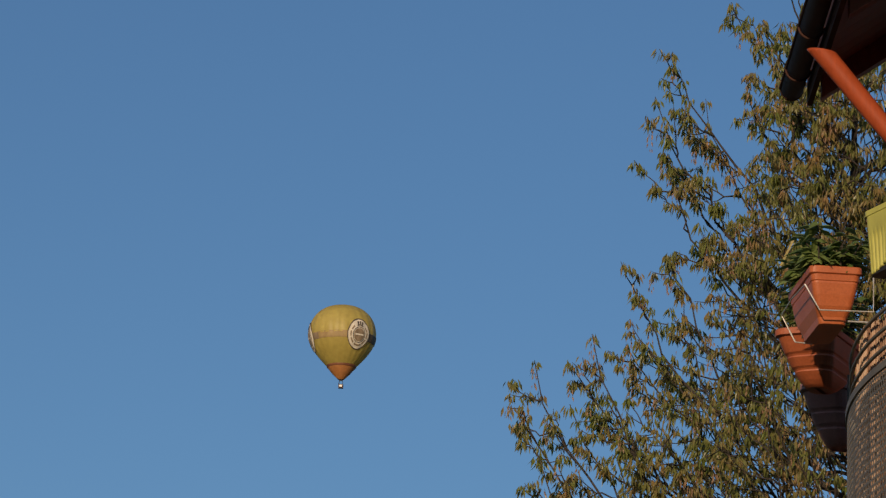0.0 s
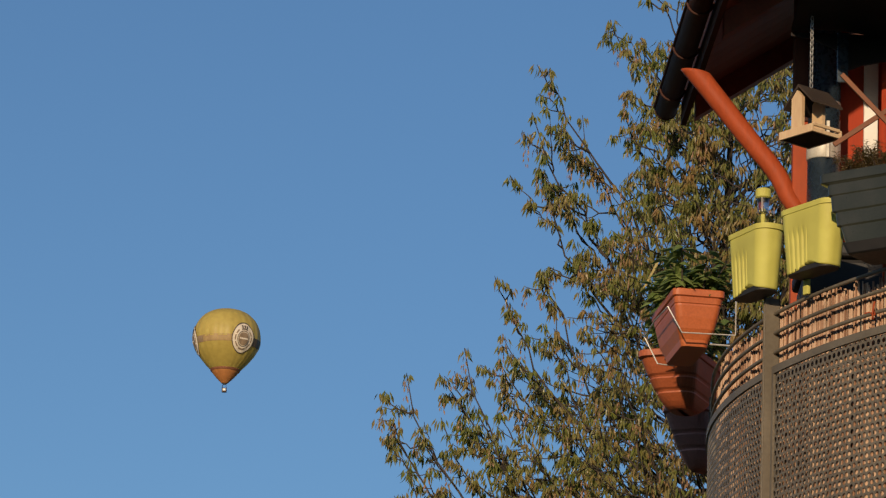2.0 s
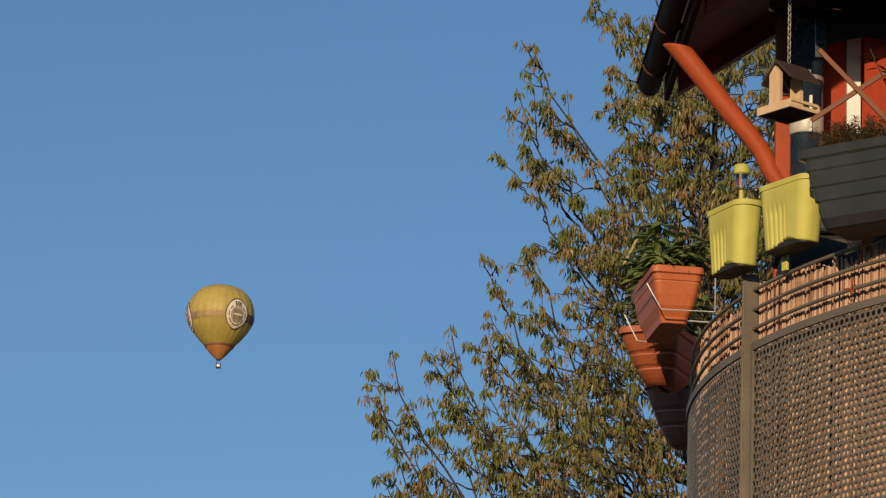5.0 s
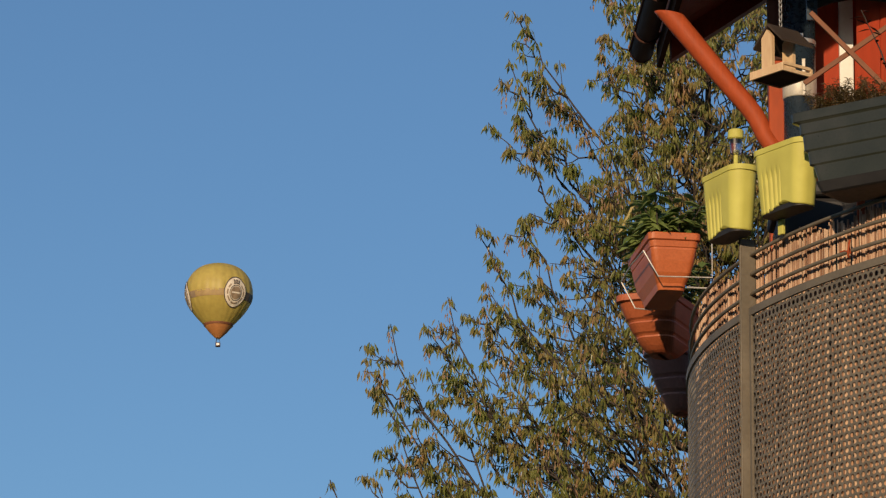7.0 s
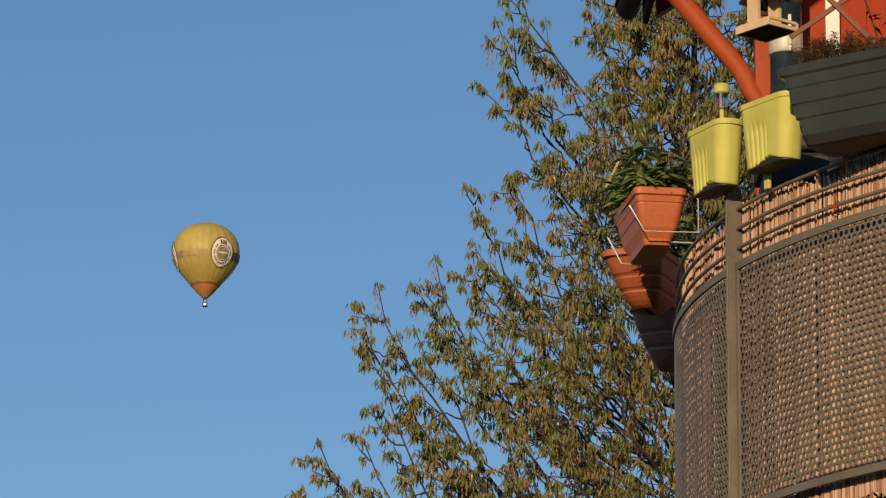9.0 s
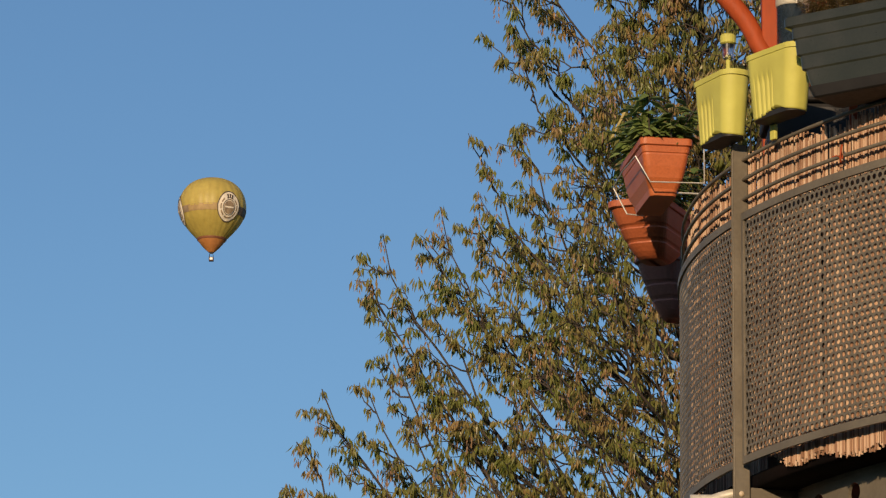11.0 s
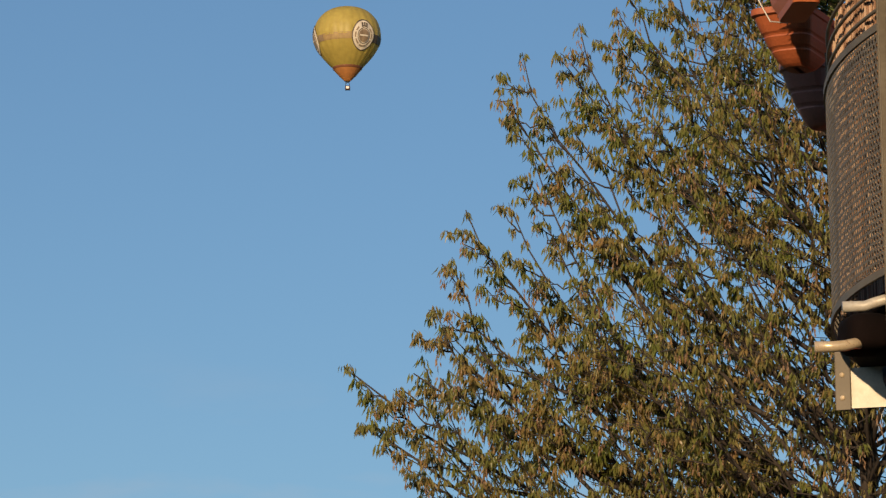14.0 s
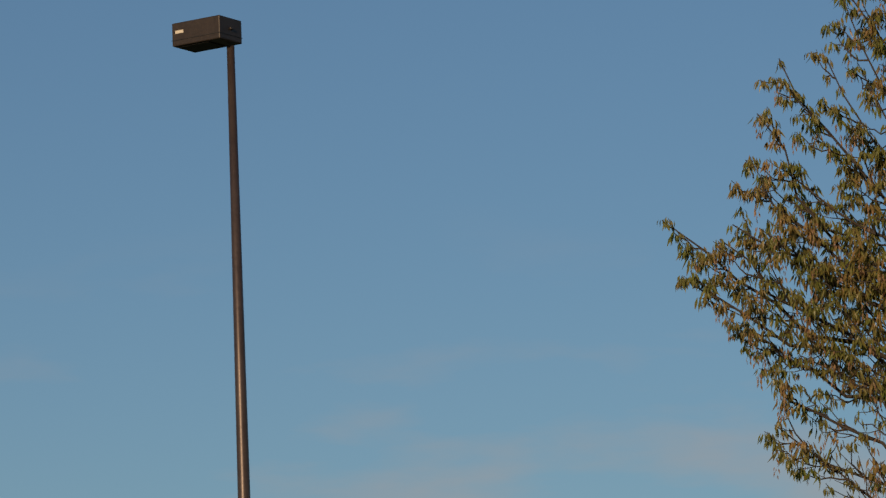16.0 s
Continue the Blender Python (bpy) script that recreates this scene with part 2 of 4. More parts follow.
def pipe(bm, points, radii, seg=8, caps=True):
    """A round bar along the points; radii is one number or one for each point."""
    pts = [Vector(p) for p in points]
    if not hasattr(radii, "__len__"):
        radii = [radii] * len(pts)
    rings = []
    ref = None
    for i, p in enumerate(pts):
        d = (pts[min(i + 1, len(pts) - 1)] - pts[max(i - 1, 0)]).normalized()
        if ref is None:
            ref = d.orthogonal().normalized()
        ref = (ref - d * ref.dot(d)).normalized()
        s = d.cross(ref)
        rings.append([bm.verts.new(p + (ref * math.cos(a) + s * math.sin(a)) * radii[i]) for a in (2 * math.pi * k / seg for k in range(seg))])
    for a, b in zip(rings, rings[1:]):
        for k in range(seg):
            bm.faces.new((a[k], a[(k + 1) % seg], b[(k + 1) % seg], b[k]))
    if caps:
        bm.faces.new(rings[0][::-1])
        bm.faces.new(rings[-1])
    return bm


def loft(bm, rings, close=True, cap0=True, cap1=True):
    vs = [[bm.verts.new(p) for p in r] for r in rings]
    n = len(vs[0])
    for a, b in zip(vs, vs[1:]):
        for k in range(n if close else n - 1):
            bm.faces.new((a[k], a[(k + 1) % n], b[(k + 1) % n], b[k]))
    if cap0:
        bm.faces.new(vs[0][::-1])
    if cap1:
        bm.faces.new(vs[-1])
    return bm


def sweep(bm, path, section):
    """A closed section of (outward, up) pairs carried along arc stations (centre, outward)."""
    return loft(bm, [[c + o * u + Vector((0, 0, w)) for u, w in section] for c, o in path])


def leaf(bm, base, way, side, length, width, fold=0.25):
    """A pointed leaf of two folded halves, widest at a third of its length."""
    n = way.cross(side).normalized()
    mid = base + way * length * 0.42
    tip = base + way * length + n * length * 0.1
    a, t = bm.verts.new(base), bm.verts.new(tip)
    c = bm.verts.new(mid - n * width * fold)
    l, r = bm.verts.new(mid + side * width * 0.5), bm.verts.new(mid - side * width * 0.5)
    for f in ((a, l, c), (l, t, c), (a, c, r), (c, t, r)):
        bm.faces.new(f)


# ---------------------------------------------------------------- ground
bm = bmesh.new()
N = 40
span = [math.copysign(abs(k / N) ** 2.2, k) * 4000 for k in range(-N, N + 1)]
gv = [[bm.verts.new((x, y + 20, -0.15 + 0.12 * noise.noise(Vector((x * 0.05, y * 0.05, 0))) if abs(x) + abs(y) < 300 else -0.15)) for x in span] for y in span]
for j in range(2 * N):
    for i in range(2 * N):
        bm.faces.new((gv[j][i], gv[j][i + 1], gv[j + 1][i + 1], gv[j + 1][i]))
tagged(part("ground", bm, M_GRASS), "short dry meadow ground reaching to the horizon", "ground", kind="structure")

# added unseen wall behind the viewer; keeps low sun and sky off the ground
back = part("light_blocker_wall", box(bmesh.new(), -45, 45, -14.4, -14.0, -0.4, 7.2), M_PLASTER)
tagged(back, "plain grey-brown wall added behind the viewer to block light", "wall", kind="structure")

# ---------------------------------------------------------------- house
WALL_Y, WALL_X = 19.35, 1.58
EAVE_X, EAVE_Z, PITCH = 1.09, 8.25, math.tan(radians(34.5))
RIDGE_X = 4.0
ROOF_Y0, ROOF_Y1 = 17.3, 20.62


def roof_z(x):
    return EAVE_Z + (min(x, 2 * RIDGE_X - x) - EAVE_X) * PITCH


house = thing("house", (4.0, 20.0, 0), "red painted timber house with dark tiled roof", "house")


def local(bm, parent):
    bm.transform(parent.matrix_world.inverted())
    return bm


ROOF_TURN = Matrix.Translation((0.96, 20.62, 0)) @ Matrix.Rotation(radians(2.3), 4, "Z") @ Matrix.Translation((-0.96, -20.62, 0))


def eave(bm, parent):
    """The roof stands a little askew to the wall."""
    bm.transform(ROOF_TURN)
    return local(bm, parent)


wall = part("wall", local(box(bmesh.new(), WALL_X + 0.02, 6.4, WALL_Y + 0.03, WALL_Y + 0.16, 0, 8.3), house), M_REDWALL, house, "red vertical boards")
x = WALL_X + 0.02
while x < 6.35:
    board = part("board", local(box(bmesh.new(), x, x + 0.118, WALL_Y, WALL_Y + 0.026, 0.05, max(8.3, roof_z(x) - 0.02), 0.003), house), M_REDWALL, wall)
    x += 0.122
bm = bmesh.new()
box(bm, WALL_X + 0.03, WALL_X + 0.15, WALL_Y + 0.165, 20.5, 0, 8.35)
part("wall", local(bm, house), M_REDWALL, house)
part("wall", local(box(bmesh.new(), 6.28, 6.4, WALL_Y + 0.165, 20.5, 0, 8.35), house), M_REDWALL, house)
part("wall", local(box(bmesh.new(), WALL_X + 0.03, 6.4, 20.504, 20.6, 0, 8.3), house), M_REDWALL, house)
part("trim_board", local(box(bmesh.new(), 1.835, 1.900, WALL_Y - 0.04, WALL_Y - 0.004, 0.05, 8.4, 0.004), house), M_WHITE, house, "white painted vertical trim board")

# roof: boarded soffit, rafters, tiles, fascia
def slab(bm, xs, ys, lo, hi):
    """A piece that follows the roof's slope between two x and two y."""
    v = [bm.verts.new((x, y, roof_z(x) + dz)) for x in xs for y in ys for dz in (lo, hi)]
    for f in ((0, 4, 6, 2), (1, 3, 7, 5), (0, 1, 5, 4), (2, 6, 7, 3), (0, 2, 3, 1), (4, 5, 7, 6)):
        bm.faces.new([v[i] for i in f])
    return bm


roof = part("roof", eave(slab(slab(bmesh.new(), (EAVE_X, RIDGE_X), (ROOF_Y0, ROOF_Y1), 0.026, 0.04), (2 * RIDGE_X - EAVE_X, RIDGE_X), (ROOF_Y0, ROOF_Y1), 0.026, 0.04), house), M_SOFFIT, house, "dark roof with boarded soffit")
for k in range(23):
    y = ROOF_Y0 + k * (ROOF_Y1 - ROOF_Y0) / 23
    part("soffit_board", eave(slab(bmesh.new(), (EAVE_X, RIDGE_X), (y, y + 0.141), 0.0, 0.024), house), M_SOFFIT, roof)
for y in (17.6, 18.4, 19.22, 20.48):
    part("rafter", eave(slab(bmesh.new(), (EAVE_X + 0.03, RIDGE_X), (y, y + 0.08), -0.12, -0.002), house), M_SOFFIT, roof)
bm = bmesh.new()
for side in (0, 1):
    for i in range(11):
        x0 = EAVE_X - 0.04 + i * 0.28
        for j in range(16):
            y0 = ROOF_Y0 + j * (ROOF_Y1 - ROOF_Y0) / 16
            y1 = y0 + (ROOF_Y1 - ROOF_Y0) / 16 - 0.008
            x1 = min(x0 + 0.31, RIDGE_X + 0.02)
            pts = []
            for x, up in ((x0, 0.045), (x1, 0.05)):
                z = EAVE_Z + (x - EAVE_X) * PITCH + up + (0.035 if x == x0 else 0.0)
                for yy in (y0, y1):
                    for dz in (0, 0.018):
                        pts.append(Vector((x if side == 0 else 2 * RIDGE_X - x, yy, z + dz)))
            v = [bm.verts.new(p) for p in pts]
            for f in ((0, 4, 6, 2), (1, 3, 7, 5), (0, 1, 5, 4), (2, 6, 7, 3), (0, 2, 3, 1), (4, 5, 7, 6)):
                bm.faces.new([v[k] for k in f])
part("tiles", eave(bm, house), M_TILE, roof, "dark brown roof tiles", kind="stuff")
part("fascia", eave(box(bmesh.new(), EAVE_X - 0.03, EAVE_X - 0.004, ROOF_Y0, ROOF_Y1, EAVE_Z - 0.1, EAVE_Z + 0.05), house), M_GUTTER, roof)

# gutter: a half-round trough with rolled lip, end cap and brackets
gutter = part("gutter", eave(loft(bmesh.new(), [[Vector((EAVE_X - 0.095 + r * math.cos(a), y, EAVE_Z + 0.015 + r * math.sin(a)))
              for r, a in [(0.056, math.pi * (1 + k / 12)) for k in range(13)] + [(0.050, math.pi * (2 - k / 12)) for k in range(13)]] for y in (ROOF_Y0, ROOF_Y1 + 0.1)]), house), M_GUTTER, house, "dark brown half-round gutter", True)
bm = bmesh.new()
loft(bm, [[Vector((EAVE_X - 0.095 + 0.058 * math.cos(math.pi * (1 + k / 12)), y, EAVE_Z + 0.015 + 0.058 * math.sin(math.pi * (1 + k / 12)))) for k in range(13)] for y in (ROOF_Y1 + 0.1, ROOF_Y1 + 0.112)])
part("end_cap", eave(bm, house), M_GUTTER, gutter)
part("lip", eave(pipe(bmesh.new(), [(EAVE_X - 0.152, ROOF_Y0, EAVE_Z + 0.018), (EAVE_X - 0.152, ROOF_Y1 + 0.1, EAVE_Z + 0.018)], 0.009), house), M_GUTTER, gutter)
for y in (17.7, 18.4, 19.1, 19.75, 20.4):
    pts = [(EAVE_X - 0.095 + 0.060 * math.cos(math.pi * (1 + k / 10)), y, EAVE_Z + 0.015 + 0.060 * math.sin(math.pi * (1 + k / 10))) for k in range(11)]
    part("bracket", eave(pipe(bmesh.new(), pts, 0.006, 6), house), M_GUTTER, gutter)

# corner post and knee brace
part("corner_post", local(box(bmesh.new(), WALL_X - 0.075, WALL_X + 0.0, WALL_Y - 0.09, WALL_Y - 0.01, 0, 7.76, 0.006), house), M_REDWOOD, house, "square red corner post")
# upper length of the same red post, its shade put into a dark colour
part("shaded_post_top", local(box(bmesh.new(), WALL_X - 0.075, WALL_X + 0.0, WALL_Y - 0.09, WALL_Y - 0.01, 7.762, roof_z(WALL_X - 0.07) - 0.01, 0.006), house), M_GUTTER, house, "upper corner post, dark colour stands in for shade")
def smooth_path(pts, n):
    """A soft curve through a few points."""
    pts = [Vector(p) for p in pts]
    pts = [pts[0] * 2 - pts[1]] + pts + [pts[-1] * 2 - pts[-2]]
    res = []
    for p, q, r, w in zip(pts, pts[1:], pts[2:], pts[3:]):
        for k in range(n):
            u = k / n
            res.append(0.5 * (2 * q + (r - p) * u + (2 * p - 5 * q + 4 * r - w) * u * u + (3 * q - p - 3 * r + w) * u ** 3))
    return res + [pts[-2]]


bend = smooth_path([(x, WALL_Y - 0.06, z) for x, z in ((0.945, 8.130), (1.035, 8.012), (1.122, 7.903), (1.292, 7.69), (1.43, 7.52), (1.49, 7.405), (1.535, 7.33), (1.545, 7.22))], 6)
bm = pipe(bmesh.new(), bend, [0.051 - 0.013 * k / (len(bend) - 1) for k in range(len(bend))], 20)
bmesh.ops.bisect_plane(bm, geom=bm.verts[:] + bm.edges[:] + bm.faces[:], plane_co=(1.03, 19.29, 7.992), plane_no=(0.14, 0, 1), clear_outer=True)
bmesh.ops.holes_fill(bm, edges=bm.edges)
part("knee_brace", local(bm, house), M_REDWOOD, house, "orange-red painted rounded knee brace under the eave", True)

# dark header board in place of the shaded upper wall, and the red boards that stand forward beside the trim
# dark colour stands for shade; set forward to throw shadow on the trim
part("header_board", local(box(bmesh.new(), 1.716, 4.0, 18.78, 18.85, 7.97, 8.60, 0.006), house), M_GUTTER, house, "dark header board in place of the shaded upper wall")
shutter = part("shutter", local(box(bmesh.new(), 0, 0.50, -0.012, 0.012, 6.6, 8.3, 0.004, Matrix.Translation((1.906, 19.17, 0)) @ Matrix.Rotation(radians(-32), 4, "Z")), house), M_REDWALL, house, "red boarded shutter standing open")
for k in range(4):
    part("board", local(box(bmesh.new(), 0.004 + k * 0.124, 0.004 + k * 0.124 + 0.118, -0.022, -0.0125, 6.62, 8.28, 0.003, Matrix.Translation((1.906, 19.17, 0)) @ Matrix.Rotation(radians(-32), 4, "Z")), house), M_REDWALL, shutter)

# flue on the front wall
flue = thing("flue_pipe", (1.635, 19.13, 0), "dark blue enamelled flue pipe with bright steel band", "flue")
part("pipe", pipe(bmesh.new(), [(0, 0, 0.0), (0, 0, roof_z(1.635) - 0.02)], 0.074, 24), M_FLUE, flue, smooth=True)
part("band", pipe(bmesh.new(), [(0, 0, 7.53), (0, 0, 7.535), (0, 0, 7.635), (0, 0, 7.64)], [0.074, 0.0785, 0.0785, 0.074], 24), M_BRIGHT, flue, "bright galvanised joint band", True)
part("band_lock", box(bmesh.new(), 0.004, 0.020, -0.092, -0.077, 7.525, 7.70, 0.003), M_BRIGHT, flue)
part("clamp", box(bmesh.new(), -0.012, 0.012, -0.100, -0.072, 7.77, 7.82, 0.004), M_STAINLESS, flue)
part("clamp", pipe(bmesh.new(), [(0, 0, 7.785), (0, 0, 7.805)], 0.077, 24), M_STAINLESS, flue)

# ---------------------------------------------------------------- round balcony
CX, CY, R = 3.24, 14.0, 2.42
POSTS = [-43.0, -12.0, 19.3, 50.6, 81.9]


def arc(deg, r, z=0.0):
    a = radians(deg)
    return Vector((CX - r * math.cos(a), CY - r * math.sin(a), z))


def out(deg):
    a = radians(deg)
    return Vector((-math.cos(a), -math.sin(a), 0))


def along(deg):
    """The way along the rim, towards the front."""
    a = radians(deg)
    return Vector((math.sin(a), -math.cos(a), 0))


def stations(d0, d1, r, n):
    return [(arc(d0 + (d1 - d0) * k / n, r), out(d0 + (d1 - d0) * k / n)) for k in range(n + 1)]


Z_POST0, Z_POST1 = 4.03, 5.245
Z_P0, Z_P1 = 4.232, 5.02
balcony = thing("balcony", (CX, CY, 4.0), "round balcony with perforated steel panels", "balcony")
A0, A1 = -60.0, 100.0
bm = bmesh.new()
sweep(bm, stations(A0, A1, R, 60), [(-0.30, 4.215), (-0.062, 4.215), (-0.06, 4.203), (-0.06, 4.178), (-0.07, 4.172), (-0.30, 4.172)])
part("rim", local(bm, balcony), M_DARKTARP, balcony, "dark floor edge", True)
bm = bmesh.new()
bmesh.ops.create_uvsphere(bm, u_segments=32, v_segments=18, radius=1)
for v in bm.verts:
    v.co = Vector([math.copysign(abs(c) ** 0.6, c) * h for c, h in zip(v.co, (0.072, 0.105, 0.062))])
bm.transform(Matrix.Translation(arc(13.2, R - 0.005, 4.083)) @ Matrix.Rotation(math.atan2(out(13.2).y, out(13.2).x), 4, "Z"))
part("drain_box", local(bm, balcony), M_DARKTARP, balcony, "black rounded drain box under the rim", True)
bm = bmesh.new()
vs = [bm.verts.new(arc(A0 + (A1 - A0) * k / 60, R - 0.28, 4.175)) for k in range(61)]
top = [bm.verts.new(v.co + Vector((0, 0, 0.04))) for v in vs]
bm.faces.new(vs)
bm.faces.new(top[::-1])
for k in range(61):
    bm.faces.new((vs[k], vs[(k + 1) % 61], top[(k + 1) % 61], top[k]))
part("floor_plate", local(bm, balcony), M_DECK, balcony)
part("support_column", local(pipe(bmesh.new(), [(CX + 0.9, CY + 0.6, -0.2), (CX + 0.9, CY + 0.6, 4.17)], 0.09, 16), balcony), M_STEEL, balcony)

# ring beam under the floor, with oval holes
bm = bmesh.new()
RB = R - 0.20
d = -42.0
while d < 90:
    n = 16
    w = 5.4
    outer, inner = [], []
    for k in range(n):
        a = 2 * math.pi * k / n
        c, s = math.cos(a), math.sin(a)
        m = max(abs(c), abs(s))
        outer.append((d + w / 2 * c / m, 4.1 + 0.068 * s / m))
        inner.append((d + 0.85 * c, 4.105 + 0.031 * s))
    o1 = [bm.verts.new(arc(p, RB, z)) for p, z in outer]
    i1 = [bm.verts.new(arc(p, RB, z)) for p, z in inner]
    i2 = [bm.verts.new(arc(p, RB - 0.012, z)) for p, z in inner]
    for k in range(n):
        q = (k + 1) % n
        bm.faces.new((o1[k], o1[q], i1[q], i1[k]))
        bm.faces.new((i1[k], i1[q], i2[q], i2[k]))
    d += w
for z0, z1 in ((4.028, 4.04), (4.16, 4.172)):
    sweep(bm, stations(-41.8, 91, RB, 60), [(-0.05, z0), (0.002, z0), (0.002, z1), (-0.05, z1)])
part("ring_beam", local(bm, balcony), M_STEEL, balcony, "steel ring beam with oval holes")

for p in POSTS:
    m = Matrix.Translation(arc(p, R)) @ Matrix.Rotation(math.atan2(out(p).y, out(p).x), 4, "Z")
    post = part("post", local(box(bmesh.new(), -0.034, 0.014, -0.004, 0.006, Z_POST0, Z_POST1, 0.002, m), balcony), M_STEEL, balcony, "flat steel railing post")
    bm = box(bmesh.new(), RB - R, -0.006, -0.0105, -0.0045, 4.034, 4.168, 0.001, m)
    part("bracket_arm", local(bm, balcony), M_BRIGHT if p == -12.0 else M_STEEL, post, "galvanised radial bracket plate")
    part("flange", local(box(bmesh.new(), RB - R + 0.001, RB - R + 0.007, -0.030, -0.0112, 4.044, 4.156, 0.001, m), balcony), M_BRIGHT, post, "bright bent flange")
    for z in (4.145, 4.068):
        bm = bmesh.new()
        bmesh.ops.create_uvsphere(bm, u_segments=10, v_segments=6, radius=0.009)
        bm.transform(m @ Matrix.Translation((-0.008, 0.0065, z)) @ Matrix.Diagonal((1, 0.6, 1, 1)))
        part("bolt", local(bm, balcony), M_TUBE, post)

for z in (5.06 + 0.012, 5.06 + 0.075, 5.06 + 0.138):
    bm = bmesh.new()
    pipe(bm, [arc(A0 + (A1 - A0) * k / 70, R - 0.02, z + 0.0) for k in range(71)], 0.0063, 8)
    part("rail", local(bm, balcony), M_STEEL, balcony, "thin round steel rail", True)


def perforated_panel(d0, d1):
    """A curved steel sheet with staggered round holes, in a flat frame."""
    bm = bmesh.new()
    rp = R - 0.008
    deg = 180 / (math.pi * rp)
    pitch = 0.0245
    row = pitch * 0.8660254
    L = (d1 - d0) / deg
    rows, cols = int((Z_P1 - Z_P0) / row) + 1, int(L / pitch) + 1
    fl, ft = 0.014, 0.024
    for j in range(rows + 1):
        z = Z_P0 + j * row
        if z < Z_P0 + 0.022 or z > Z_P1 - 0.022:
            continue
        for i in range(cols + 1):
            s = i * pitch + (pitch / 2 if j % 2 else 0)
            if s < 0.012 or s > L - 0.012:
                continue
            ring = []
            for k in range(12):
                a = math.pi / 6 * k + math.pi / 6
                ro = pitch / 2 / math.cos(math.pi / 6) * (1 if k % 2 == 0 else math.cos(math.pi / 6))
                ring.append((ro * math.cos(a), ro * math.sin(a), 0.0086 * math.cos(a), 0.0086 * math.sin(a)))
            o = [bm.verts.new(arc(d0 + (s + q[0]) * deg, rp, z + q[1])) for q in ring]
            n = [bm.verts.new(arc(d0 + (s + q[2]) * deg, rp, z + q[3])) for q in ring]
            b = [bm.verts.new(arc(d0 + (s + q[2]) * deg, rp - 0.0010, z + q[3])) for q in ring]
            for k in range(12):
                q = (k + 1) % 12
                bm.faces.new((o[k], o[q], n[q], n[k]))
                bm.faces.new((n[k], n[q], b[q], b[k]))
    bmesh.ops.remove_doubles(bm, verts=bm.verts, dist=0.0002)
    me = bpy.data.meshes.new("perforated_sheet")
    bm.transform(balcony.matrix_world.inverted())
    bm.to_mesh(me)
    bm.free()
    me.materials.append(M_STEEL)
    panel = new("panel", me)
    panel.parent = balcony
    tagged(panel, "curved perforated steel panel")
    for z0, z1 in ((Z_P0, Z_P0 + ft), (Z_P1 - ft, Z_P1)):
        part("frame_rail", local(sweep(bmesh.new(), stations(d0, d1, R - 0.006, 24), [(-0.006, z0), (0.004, z0), (0.004, z1), (-0.006, z1)]), balcony), M_STEEL, panel)
    for a, b in ((d0, d0 + fl * deg), (d1 - fl * deg, d1)):
        part("frame_stile", local(sweep(bmesh.new(), stations(a, b, R - 0.006, 2), [(-0.006, Z_P0 + ft), (0.0035, Z_P0 + ft), (0.0035, Z_P1 - ft), (-0.006, Z_P1 - ft)]), balcony), M_STEEL, panel)


GAP = 0.62
for a, b in zip(POSTS, POSTS[1:]):
    perforated_panel(a + GAP, b - GAP)

# reed screen tied to the inside of the railing
rng = random.Random(4)
bm = bmesh.new()
screen = thing("reed_screen", arc(19.3, R - 0.05, 4.2), "dry tan reed screen tied inside the railing", "screen")
for layer in (0, 1):
    d = -50.0
    while d < 84:
        r = R - float(np.interp(d, (-18, -9, 22, 34), (0.085, 0.044, 0.045, 0.051))) - 0.007 * layer + 0.007 * noise.noise(Vector((d * 0.9, 3.1, 0))) + 0.004 * noise.noise(Vector((d * 3.7, 7.7, 0))) + rng.uniform(-0.004, 0.004)
        z1 = 5.200 + 0.016 * math.sin(d * 0.35) + 0.010 * math.sin(d * 1.7) + rng.uniform(-0.024, 0.014) - (rng.uniform(0.02, 0.06) if rng.random() < 0.05 else 0)
        z0 = float(np.interp(d, (20, 25, 40), (4.275, 4.205, 4.16))) + 0.008 * math.sin(d * 0.9) + rng.uniform(-0.012, 0.01)
        lean = rng.gauss(0, 0.13)
        rad = rng.uniform(0.0020, 0.0042)
        pipe(bm, [arc(d, r, z0), arc(d + lean, r + rng.uniform(-0.003, 0.003), z1)], [rad, rad * 0.85], 5)
        d += math.degrees(0.0053 / (R - 0.05)) * rng.uniform(0.7, 1.45)
part("reeds", local(bm, screen), M_REED, screen, kind="stuff")
for z in (4.3, 4.62, 4.95):
    part("binding_wire", local(pipe(bmesh.new(), [arc(-50 + 134 * k / 60, R - 0.006 - float(np.interp(-50 + 134 * k / 60, (-18, -9), (0.072, 0.028))), z + 0.004 * math.sin(k)) for k in range(61)], 0.0012, 5), screen), M_WIRE, screen)

